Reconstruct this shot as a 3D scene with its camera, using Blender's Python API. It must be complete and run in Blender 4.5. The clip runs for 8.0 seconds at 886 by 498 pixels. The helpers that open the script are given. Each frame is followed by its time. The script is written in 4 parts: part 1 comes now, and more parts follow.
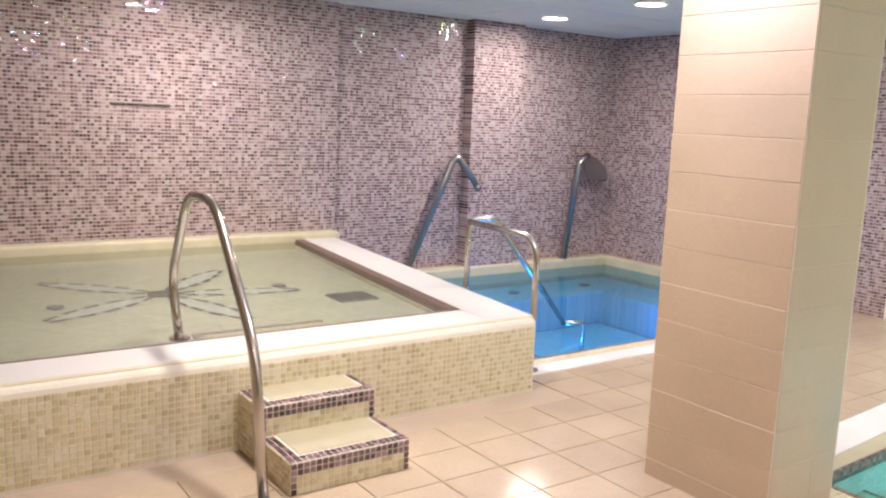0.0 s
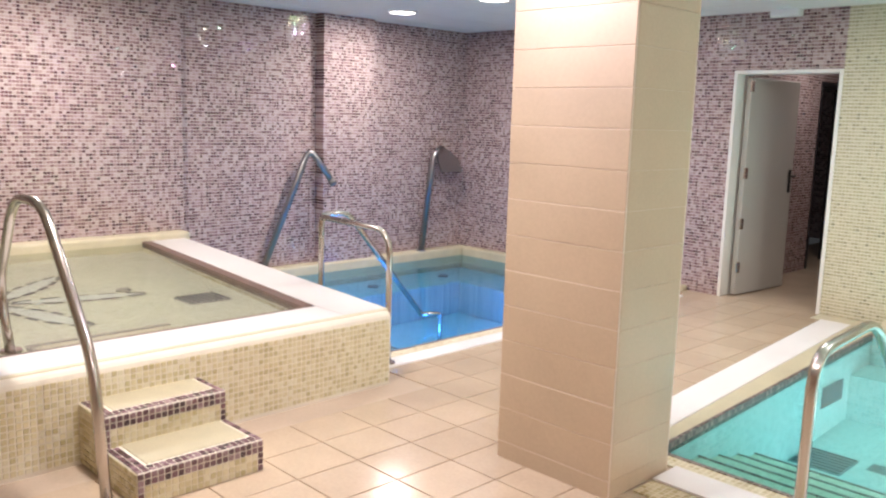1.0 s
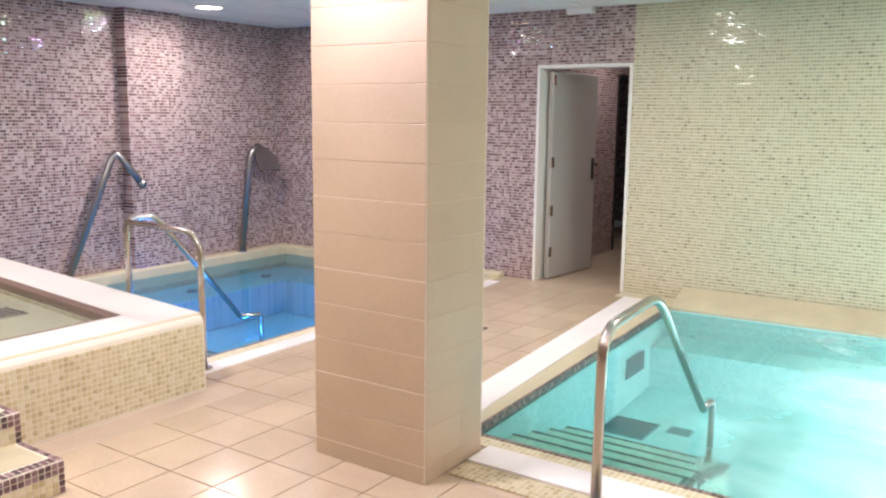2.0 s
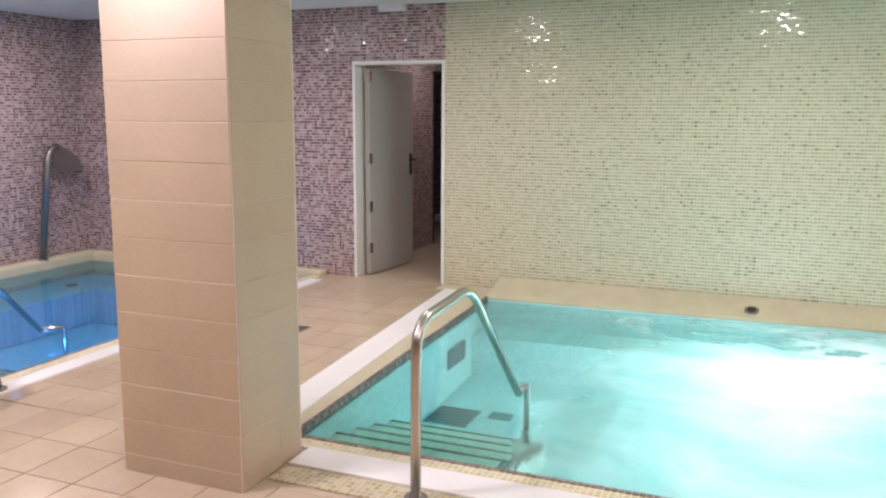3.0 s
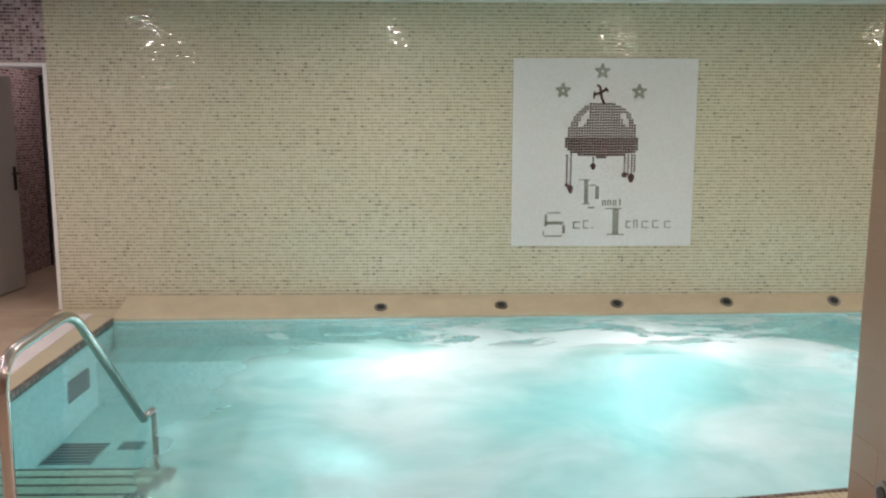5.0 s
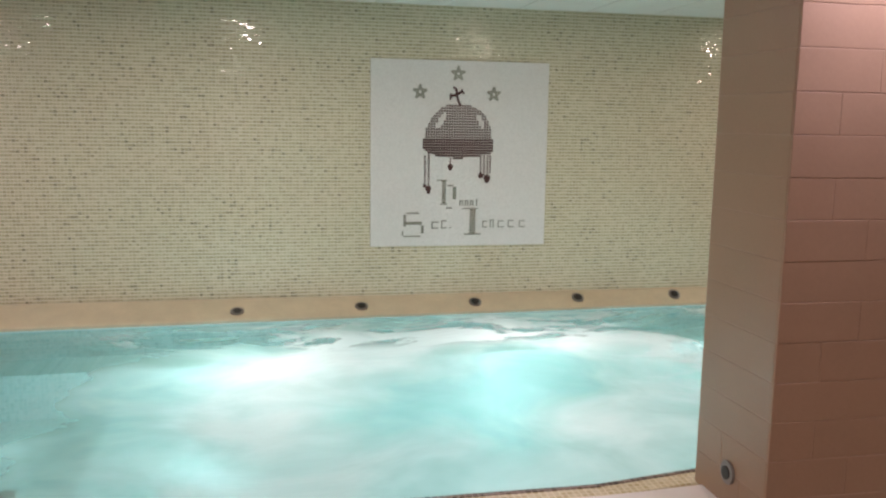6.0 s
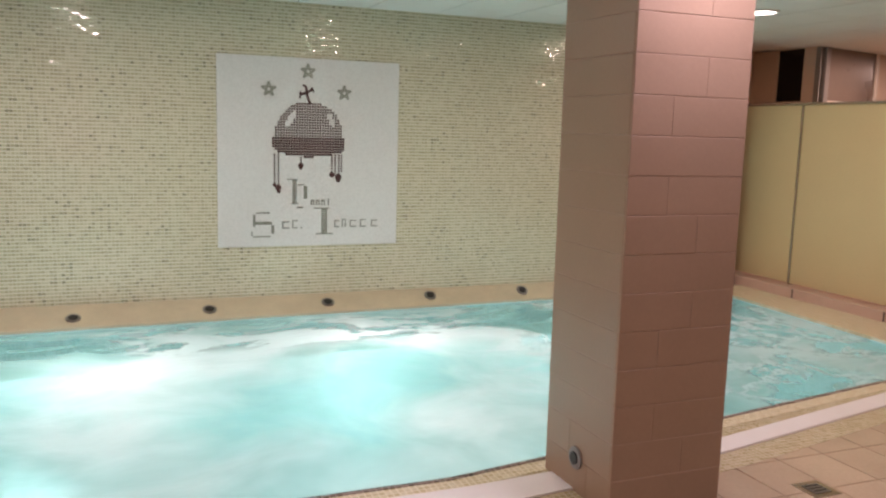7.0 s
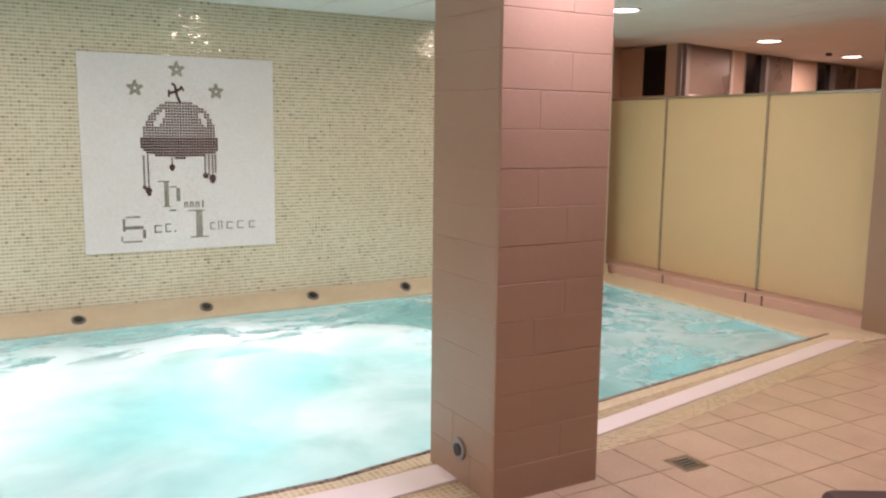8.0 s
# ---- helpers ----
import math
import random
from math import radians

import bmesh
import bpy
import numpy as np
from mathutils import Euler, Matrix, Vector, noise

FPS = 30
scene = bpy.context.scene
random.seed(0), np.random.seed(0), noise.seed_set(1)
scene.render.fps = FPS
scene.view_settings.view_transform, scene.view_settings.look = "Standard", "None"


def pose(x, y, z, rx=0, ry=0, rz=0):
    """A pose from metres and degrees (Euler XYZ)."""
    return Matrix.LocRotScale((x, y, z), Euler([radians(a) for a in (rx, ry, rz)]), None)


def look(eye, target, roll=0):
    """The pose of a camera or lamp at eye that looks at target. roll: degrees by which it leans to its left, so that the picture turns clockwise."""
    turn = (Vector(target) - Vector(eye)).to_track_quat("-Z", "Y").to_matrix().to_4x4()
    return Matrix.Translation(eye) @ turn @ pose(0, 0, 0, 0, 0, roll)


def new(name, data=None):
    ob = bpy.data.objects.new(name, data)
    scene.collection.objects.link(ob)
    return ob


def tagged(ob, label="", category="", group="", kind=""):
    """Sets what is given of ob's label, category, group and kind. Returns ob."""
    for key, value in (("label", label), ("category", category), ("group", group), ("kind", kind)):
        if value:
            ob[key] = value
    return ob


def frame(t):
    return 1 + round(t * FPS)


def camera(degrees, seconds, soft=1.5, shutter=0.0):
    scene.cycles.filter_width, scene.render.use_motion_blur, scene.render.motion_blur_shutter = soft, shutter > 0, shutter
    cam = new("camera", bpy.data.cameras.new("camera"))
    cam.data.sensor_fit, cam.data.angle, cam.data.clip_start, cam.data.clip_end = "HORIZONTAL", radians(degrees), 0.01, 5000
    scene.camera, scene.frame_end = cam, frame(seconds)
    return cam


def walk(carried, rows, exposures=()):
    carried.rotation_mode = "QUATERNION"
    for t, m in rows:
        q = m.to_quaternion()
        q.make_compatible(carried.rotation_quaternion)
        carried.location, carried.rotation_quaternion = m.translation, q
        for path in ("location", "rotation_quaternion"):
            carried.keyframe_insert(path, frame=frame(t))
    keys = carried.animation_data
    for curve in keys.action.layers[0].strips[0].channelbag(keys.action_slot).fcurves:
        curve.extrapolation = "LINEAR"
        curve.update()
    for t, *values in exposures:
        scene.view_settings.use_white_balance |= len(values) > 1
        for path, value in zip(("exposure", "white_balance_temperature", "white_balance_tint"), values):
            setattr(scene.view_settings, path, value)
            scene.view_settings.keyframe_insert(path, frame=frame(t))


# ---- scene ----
PATH = [
    (0, (3.548, -7.129, 1.542), (1.93, -5.996, 1.233), 2.4),
    (0.5, (3.558, -7.108, 1.532), (2.025, -5.861, 1.224), 2.3),
    (1, (3.606, -7.083, 1.544), (2.195, -5.701, 1.233), 1.7),
    (1.5, (3.665, -7.046, 1.55), (2.399, -5.529, 1.24), 1.2),
    (3, (3.776, -6.993, 1.558), (3.029, -5.166, 1.237), 0.3),
    (3.5, (3.799, -6.943, 1.563), (3.259, -5.041, 1.26), 0.7),
    (4, (3.854, -6.937, 1.544), (3.526, -4.985, 1.257), 0.4),
    (4.5, (3.899, -6.936, 1.567), (3.739, -4.965, 1.264), 0.1),
    (5, (3.942, -6.929, 1.559), (3.994, -4.953, 1.259), 0.1),
    (6.5, (3.871, -6.904, 1.543), (4.44, -5.009, 1.255), 1.4),
    (7, (3.875, -6.906, 1.535), (4.618, -5.071, 1.251), 1.6),
    (7.5, (3.897, -6.91, 1.53), (4.758, -5.127, 1.246), 0.8),
    (8, (3.911, -6.921, 1.529), (4.899, -5.205, 1.245), 0.7),
]
cam = camera(56.0, 8.0, 2.3)
walk(cam, [(t, look(eye, target, roll)) for t, eye, target, roll in PATH], ((0, 0.58, 6600, 14), (1.5, 0.66, 6600, 15), (3, 0.32, 6600, 20), (3.5, 0.12, 6650, 22), (4.5, -0.18, 6850, 27), (5, -0.27, 7000, 28), (6.5, -0.32, 7250, 31), (7, -0.22, 7250, 32), (8, 0.1, 7250, 35)))

# ---- light and exposure ----
world = bpy.data.worlds.new("world")
scene.world = world
world.use_nodes = True
world.node_tree.nodes["Background"].inputs[0].default_value = (0.9, 0.95, 1.0, 1)
world.node_tree.nodes["Background"].inputs[1].default_value = 0.02

CEIL = 2.52
LAMPS = [(-2.48, -1.74, 0.75), (-1.18, -1.9, 0.85), (1.2, -1.88, 0.7), (3.6, -1.85, 0.98), (6.07, -2.1, 0.72), (8.66, -1.58, 0.8), (11.5, -0.7, 1.1), (13.82, -0.09, 0.9),
         (-2.2, -5.0, 1.3), (0.4, -5.55, 1.3), (1.5, -4.62, 0.55), (3.7, -5.8, 0.8), (6.05, -4.56, 0.8), (8.4, -5.2, 0.9), (10.8, -5.2, 0.9), (0.5, 1.6, 0.22)]
LAMP_WATTS = 26
UNDERWATER = [(3.6, -1.35, -0.5, 28), (5.75, -1.25, -0.5, 28), (7.4, -1.15, -0.5, 17), (5.3, -2.7, -0.6, 10), (8.8, -1.6, -0.5, 2.5), (2.2, -1.3, -0.42, 1.0), (4.2, -2.4, -0.55, 4)]


def lamp(name, kind, where, watts, colour, size, aim=None):
    data = bpy.data.lights.new(name, kind)
    data.energy, data.color = watts, colour
    if kind == "AREA":
        data.shape, data.size = "DISK", size
    else:
        data.shadow_soft_size = size
    ob = new(name, data)
    ob.matrix_world = look(where, aim or (where[0], where[1], where[2] - 1))
    return ob


for lx, ly, share in LAMPS:
    tone = (0.80, 0.78, 1.0) if lx in (1.5, 6.05) else (1.0, 0.95, 0.91) if lx < 5 else (1.0, 0.86, 0.74) if lx < 10 else (1.0, 0.80, 0.68)
    lamp("downlight_glow", "AREA", (lx, ly, CEIL - (0.03 if ly < 0 else 0.06)), LAMP_WATTS * share, tone, 0.2)
for lx, ly, lz, watts in UNDERWATER:
    lamp("pool_lamp_glow", "POINT", (lx, ly, lz), watts, (1.0, 0.96, 0.99), 0.12)
for lx, ly, watts in ((-0.8, -2.9, 15), (-2.3, -2.5, 4.5), (-1.6, -0.95, 6)):
    lamp("blue_lamp_glow", "POINT", (lx, ly, -0.28), watts, (0.03, 0.25, 1.0), 0.08)


# ---- materials ----
def nodes_of(name):
    m = bpy.data.materials.new(name)
    m.use_nodes = True
    nt = m.node_tree
    return m, nt, nt.nodes["Principled BSDF"]


def nd(nt, kind, **inputs):
    n = nt.nodes.new(kind)
    for k, v in inputs.items():
        if k.startswith("i"):
            n.inputs[int(k[1:])].default_value = v
    return n


def maths(nt, op, a, b=None):
    n = nt.nodes.new("ShaderNodeMath")
    n.operation = op
    for i, v in enumerate((a, b)):
        if v is None:
            continue
        if isinstance(v, (int, float)):
            n.inputs[i].default_value = v
        else:
            nt.links.new(v, n.inputs[i])
    return n.outputs[0]


def ramp(nt, fac, stops, constant=False):
    n = nt.nodes.new("ShaderNodeValToRGB")
    n.color_ramp.interpolation = "CONSTANT" if constant else "LINEAR"
    els = n.color_ramp.elements
    while len(els) < len(stops):
        els.new(0.5)
    for e, (p, c) in zip(els, stops):
        e.position, e.color = p, (*c, 1)
    nt.links.new(fac, n.inputs[0])
    return n.outputs[0]


def mixc(nt, fac, a, b, mode="MIX"):
    n = nt.nodes.new("ShaderNodeMix")
    n.data_type, n.blend_type = "RGBA", mode
    for s, v in ((n.inputs[0], fac), (n.inputs[6], a), (n.inputs[7], b)):
        if isinstance(v, (int, float)):
            s.default_value = v
        elif isinstance(v, tuple):
            s.default_value = (*v, 1)
        else:
            nt.links.new(v, s)
    return n.outputs[2]


def noise_at(nt, scale, detail=4, vec=None, rough=0.55):
    n = nd(nt, "ShaderNodeTexNoise")
    n.inputs["Scale"].default_value, n.inputs["Detail"].default_value, n.inputs["Roughness"].default_value = scale, detail, rough
    if vec is None:
        vec = nd(nt, "ShaderNodeNewGeometry").outputs["Position"]
    nt.links.new(vec, n.inputs["Vector"])
    return n.outputs["Fac"]


def mosaic(name, stops, grout, pitch, axes, rough=0.16, tilt=0.09, joint=0.1, patch=0.35, upright=1.0, sheen=0.0):
    """Small glass tiles: a colour of its own for each tile, matt grout between, every tile a little tilted."""
    m, nt, b = nodes_of(name)
    L = nt.links.new
    sep = nd(nt, "ShaderNodeSeparateXYZ")
    L(nd(nt, "ShaderNodeTexCoord").outputs["Object"], sep.inputs[0])
    u, v = (maths(nt, "DIVIDE", sep.outputs["XYZ".index(a)], pitch) for a in axes)
    cu, cv = maths(nt, "FLOOR", u), maths(nt, "FLOOR", v)
    com = nd(nt, "ShaderNodeCombineXYZ")
    L(cu, com.inputs[0]), L(cv, com.inputs[1])
    wn = nd(nt, "ShaderNodeTexWhiteNoise")
    wn.noise_dimensions = "2D"
    L(com.outputs[0], wn.inputs["Vector"])
    broad = noise_at(nt, 0.09, 3, com.outputs[0])
    pick = maths(nt, "ADD", wn.outputs["Value"], maths(nt, "MULTIPLY", maths(nt, "SUBTRACT", broad, 0.5), patch))
    colour = ramp(nt, pick, stops)
    fu, fv = maths(nt, "FRACT", u), maths(nt, "FRACT", v)
    edge = maths(nt, "MINIMUM", maths(nt, "MULTIPLY", maths(nt, "MINIMUM", fu, maths(nt, "SUBTRACT", 1, fu)), upright), maths(nt, "MINIMUM", fv, maths(nt, "SUBTRACT", 1, fv)))
    face = nd(nt, "ShaderNodeMapRange", i1=joint * 0.6, i2=joint * 1.25)
    L(edge, face.inputs[0])
    L(mixc(nt, face.outputs[0], grout, colour), b.inputs["Base Color"])
    rr = nd(nt, "ShaderNodeMapRange", i1=0.0, i2=1.0, i3=0.75, i4=rough)
    L(face.outputs[0], rr.inputs[0])
    L(rr.outputs[0], b.inputs["Roughness"])
    b.inputs["Specular IOR Level"].default_value = 0.75
    if sheen:  # iridescent coating, its hue different from tile to tile
        L(mixc(nt, sheen, (1, 1, 1), wn.outputs["Color"]), b.inputs["Specular Tint"])
    geo = nd(nt, "ShaderNodeNewGeometry")
    off = nd(nt, "ShaderNodeVectorMath")
    off.operation = "MULTIPLY_ADD"
    L(wn.outputs["Color"], off.inputs[0])
    off.inputs[1].default_value, off.inputs[2].default_value = (tilt,) * 3, (-tilt / 2,) * 3
    add = nd(nt, "ShaderNodeVectorMath")
    L(geo.outputs["Normal"], add.inputs[0]), L(off.outputs[0], add.inputs[1])
    nrm = nd(nt, "ShaderNodeVectorMath")
    nrm.operation = "NORMALIZE"
    L(add.outputs[0], nrm.inputs[0])
    bump = nd(nt, "ShaderNodeBump")
    bump.inputs["Strength"].default_value, bump.inputs["Distance"].default_value = 0.5, 0.002
    L(face.outputs[0], bump.inputs["Height"]), L(nrm.outputs[0], bump.inputs["Normal"])
    L(bump.outputs[0], b.inputs["Normal"])
    return m


def plain(name, colour, rough=0.5, metal=0.0, var=0.12, scale=3.0, bump=0.0, fine=60, per_object=0.0):
    """A surface with broad stains and fine grain."""
    m, nt, b = nodes_of(name)
    L = nt.links.new
    broad, grain = noise_at(nt, scale, 5), noise_at(nt, fine, 3)
    f = maths(nt, "ADD", maths(nt, "MULTIPLY", broad, 0.65), maths(nt, "MULTIPLY", grain, 0.35))
    if per_object:
        info = nd(nt, "ShaderNodeObjectInfo")
        f = maths(nt, "ADD", f, maths(nt, "MULTIPLY", maths(nt, "SUBTRACT", info.outputs["Random"], 0.5), per_object))
    lo, hi = (tuple(max(0, c * k) for c in colour) for k in (1 - var, 1 + var))
    L(ramp(nt, f, [(0.3, lo), (0.7, hi)]), b.inputs["Base Color"])
    rr = nd(nt, "ShaderNodeMapRange", i1=0.3, i2=0.7, i3=max(0.03, rough * 0.85), i4=min(1, rough * 1.15))
    L(broad, rr.inputs[0]), L(rr.outputs[0], b.inputs["Roughness"])
    b.inputs["Metallic"].default_value = metal
    if bump:
        bp = nd(nt, "ShaderNodeBump")
        bp.inputs["Strength"].default_value, bp.inputs["Distance"].default_value = bump, 0.004
        L(grain, bp.inputs["Height"]), L(bp.outputs[0], b.inputs["Normal"])
    return m


PURPLE = [(0.0, (0.07, 0.03, 0.034)), (0.2, (0.155, 0.077, 0.08)), (0.45, (0.27, 0.165, 0.165)), (0.7, (0.37, 0.26, 0.258)), (0.95, (0.48, 0.39, 0.38))]
GREEN = [(0.0, (0.27, 0.25, 0.165)), (0.05, (0.405, 0.37, 0.245)), (0.4, (0.475, 0.435, 0.29)), (0.75, (0.515, 0.475, 0.325)), (1.0, (0.57, 0.53, 0.39))]
CREAM = [(0.0, (0.46, 0.38, 0.18)), (0.15, (0.57, 0.49, 0.27)), (0.5, (0.69, 0.60, 0.36)), (0.8, (0.76, 0.69, 0.47)), (1.0, (0.8, 0.75, 0.58))]
purple_x = mosaic("purple_mosaic", PURPLE, (0.50, 0.41, 0.395), 0.028, "XZ", tilt=0.11, joint=0.16, upright=2.8, rough=0.08, sheen=0.75)
purple_y = mosaic("purple_mosaic", PURPLE, (0.50, 0.41, 0.395), 0.028, "YZ", tilt=0.11, joint=0.16, upright=2.8, rough=0.08, sheen=0.75)
green_x = mosaic("green_mosaic", GREEN, (0.67, 0.62, 0.48), 0.028, "XZ", tilt=0.095, patch=0.4, joint=0.18, upright=3.2, rough=0.08)
cream_x = mosaic("cream_mosaic", CREAM, (0.80, 0.75, 0.62), 0.029, "XZ")
cream_top = mosaic("cream_mosaic", [(0.0, (0.62, 0.52, 0.31)), (0.6, (0.72, 0.63, 0.42)), (1.0, (0.78, 0.71, 0.53))], (0.76, 0.69, 0.54), 0.029, "XY", rough=0.25)
border_mosaic = mosaic("border_mosaic", [(0.0, (0.44, 0.36, 0.20)), (0.6, (0.56, 0.47, 0.29)), (1.0, (0.64, 0.56, 0.39))], (0.58, 0.50, 0.36), 0.029, "XY", rough=0.22)
pool_tile = mosaic("pool_mosaic", [(0.0, (0.36, 0.66, 0.66)), (0.5, (0.45, 0.74, 0.74)), (1.0, (0.56, 0.80, 0.80))], (0.60, 0.80, 0.80), 0.029, "XY", rough=0.3)
dark_band_y = mosaic("dark_mosaic", [(0.0, (0.03, 0.02, 0.025)), (0.5, (0.10, 0.06, 0.06)), (1.0, (0.3, 0.22, 0.2))], (0.2, 0.17, 0.15), 0.029, "YZ", rough=0.3)
POOLTONES = [(0.0, (0.36, 0.66, 0.66)), (0.5, (0.45, 0.74, 0.74)), (1.0, (0.56, 0.80, 0.80))]
step_tile = mosaic("step_mosaic", [(0.0, (0.60, 0.66, 0.50)), (0.5, (0.72, 0.76, 0.60)), (1.0, (0.80, 0.82, 0.68))], (0.76, 0.78, 0.66), 0.029, "XY", rough=0.3)
pool_tile_x = mosaic("pool_mosaic", POOLTONES, (0.60, 0.80, 0.80), 0.029, "XZ", rough=0.3)
pool_tile_y = mosaic("pool_mosaic", POOLTONES, (0.60, 0.80, 0.80), 0.029, "YZ", rough=0.3)
BLUETONES = [(0.0, (0.30, 0.48, 0.50)), (0.5, (0.42, 0.60, 0.60)), (1.0, (0.55, 0.70, 0.68))]
blue_tile_x = mosaic("blue_pool_mosaic", BLUETONES, (0.6, 0.72, 0.72), 0.029, "XZ", rough=0.3)
blue_tile_y = mosaic("blue_pool_mosaic", BLUETONES, (0.6, 0.72, 0.72), 0.029, "YZ", rough=0.3)
blue_tile = mosaic("blue_pool_mosaic", [(0.0, (0.30, 0.48, 0.50)), (0.5, (0.42, 0.60, 0.60)), (1.0, (0.55, 0.70, 0.68))], (0.6, 0.72, 0.72), 0.029, "XY", rough=0.3)
spa_tile = mosaic("spa_pool_mosaic", [(0.0, (0.46, 0.44, 0.28)), (0.5, (0.58, 0.56, 0.40)), (1.0, (0.66, 0.64, 0.50))], (0.66, 0.64, 0.52), 0.029, "XY", rough=0.3)
dark_band = mosaic("dark_mosaic", [(0.0, (0.03, 0.02, 0.025)), (0.5, (0.10, 0.06, 0.06)), (1.0, (0.3, 0.22, 0.2))], (0.4, 0.34, 0.3), 0.029, "XY", rough=0.3)


def piece_tiles(name, stops, rough=0.2):
    """Separate small tiles, each with its own tone."""
    m, nt, b = nodes_of(name)
    L = nt.links.new
    geo, info = nd(nt, "ShaderNodeNewGeometry"), nd(nt, "ShaderNodeObjectInfo")
    pick = maths(nt, "FRACT", maths(nt, "ADD", geo.outputs["Random Per Island"], info.outputs["Random"]))
    grain = noise_at(nt, 160, 3)
    L(mixc(nt, 0.25, ramp(nt, pick, stops), ramp(nt, grain, [(0.3, stops[0][1]), (0.7, stops[-1][1])])), b.inputs["Base Color"])
    b.inputs["Roughness"].default_value = rough
    b.inputs["Specular IOR Level"].default_value = 0.6
    return m


cream_piece = piece_tiles("cream_glass_tile", CREAM)
purple_piece = piece_tiles("purple_glass_tile", [(0.0, (0.02, 0.008, 0.013)), (0.25, (0.07, 0.025, 0.035)), (0.6, (0.20, 0.10, 0.115)), (1.0, (0.37, 0.25, 0.265))])
cream_grout = plain("cream_grout", (0.78, 0.72, 0.60), 0.75, var=0.08, scale=5)
ledge_cream = plain("ledge_mosaic", (0.58, 0.515, 0.365), 0.35, var=0.12, scale=5, bump=0.2, fine=70)
cream_smooth = plain("cream_render", (0.60, 0.53, 0.37), 0.45, var=0.12, scale=6, bump=0.25, fine=90)
tread_cream = plain("tread_mosaic", (0.48, 0.425, 0.285), 0.45, var=0.14, scale=8, bump=0.3, fine=90)
brown_line = plain("brown_line_mosaic", (0.17, 0.105, 0.085), 0.5, var=0.4, scale=9, fine=120)
floor_tile = plain("floor_tile", (0.54, 0.42, 0.305), 0.15, var=0.13, scale=2.2, bump=0.08, per_object=0.12)
floor_grout = plain("floor_grout", (0.48, 0.375, 0.28), 0.8)
column_tile = plain("column_tile", (0.51, 0.39, 0.275), 0.5, var=0.10, scale=2.6, bump=0.12, fine=70, per_object=0.08)
# darker, browner copy of column_tile: dimmer light partly put into the colour
column_tile_dim = plain("brown_column_tile", (0.34, 0.225, 0.15), 0.42, var=0.08, scale=2.6, bump=0.12, fine=70, per_object=0.08)
column_grout = plain("column_grout", (0.74, 0.63, 0.54), 0.8)
# grout darkened along with that copy
column_grout_dim = plain("brown_column_grout", (0.41, 0.285, 0.21), 0.8)
spa_grip = plain("spa_grip_tile", (0.70, 0.665, 0.64), 0.4, var=0.05, bump=0.2, fine=140)
white_grip = plain("white_grip_tile", (0.84, 0.80, 0.80), 0.4, var=0.05, bump=0.2, fine=140)
white_paint = plain("white_paint", (0.78, 0.76, 0.72), 0.45, var=0.04)
door_paint = plain("door_paint", (0.47, 0.455, 0.42), 0.4, var=0.05, scale=1.5)
ceiling_paint = plain("ceiling_tile", (0.74, 0.73, 0.70), 0.8, var=0.04, fine=120, bump=0.1)
pool_plastic = plain("blue_grey_plastic", (0.17, 0.30, 0.34), 0.5, var=0.1)
pool_plastic_dark = plain("dark_blue_plastic", (0.08, 0.16, 0.20), 0.5, var=0.1)
grey_plastic = plain("grey_plastic", (0.25, 0.24, 0.23), 0.5, var=0.1)
brown_metal = plain("brown_strip", (0.12, 0.08, 0.07), 0.5, var=0.1)
petal_dark = plain("dark_petal_mosaic", (0.03, 0.026, 0.032), 0.4, var=0.4, fine=120)
petal_pale = plain("pale_petal_mosaic", (0.62, 0.64, 0.60), 0.4, var=0.1, fine=90)
steel = plain("brushed_steel", (0.55, 0.50, 0.46), 0.22, metal=1.0, var=0.08, fine=200)
dark_steel = plain("dull_steel", (0.30, 0.29, 0.29), 0.35, metal=1.0, var=0.15)
black_plastic = plain("black_plastic", (0.02, 0.02, 0.022), 0.35, var=0.3)
panel_yellow = plain("yellow_laminate", (0.64, 0.50, 0.28), 0.35, var=0.05, scale=1.2)
plinth_pink = plain("pink_tile", (0.62, 0.43, 0.35), 0.35, var=0.1)
wall_paint = plain("wall_paint", (0.62, 0.47, 0.37), 0.7, var=0.06)
logo_white = mosaic("white_mosaic", [(0.0, (0.66, 0.66, 0.64)), (1.0, (0.74, 0.74, 0.72))], (0.70, 0.70, 0.68), 0.014, "XZ", rough=0.2, tilt=0.04)
ink = plain("brown_glass", (0.10, 0.06, 0.06), 0.25, var=0.5, fine=300)
ink_green = plain("grey_glass", (0.26, 0.27, 0.23), 0.3, var=0.4, fine=300)


def emitter(name, colour, strength):
    m = bpy.data.materials.new(name)
    m.use_nodes = True
    nt = m.node_tree
    nt.nodes.clear()
    e, o = nt.nodes.new("ShaderNodeEmission"), nt.nodes.new("ShaderNodeOutputMaterial")
    e.inputs[0].default_value, e.inputs[1].default_value = (*colour, 1), strength
    nt.links.new(e.outputs[0], o.inputs[0])
    return m


lamp_white = emitter("lamp_diffuser", (1.0, 0.96, 0.9), 6)
pool_lamp_white = emitter("pool_lamp_lens", (0.9, 1.0, 1.0), 10)
blue_lamp_mat = emitter("blue_lamp_lens", (0.1, 0.4, 1.0), 5)


def step_over(nt, value, a, b, lo=0.0, hi=1.0):
    n = nd(nt, "ShaderNodeMapRange", i1=a, i2=b, i3=lo, i4=hi)
    n.interpolation_type = "SMOOTHSTEP"
    nt.links.new(value, n.inputs[0])
    return n.outputs[0]


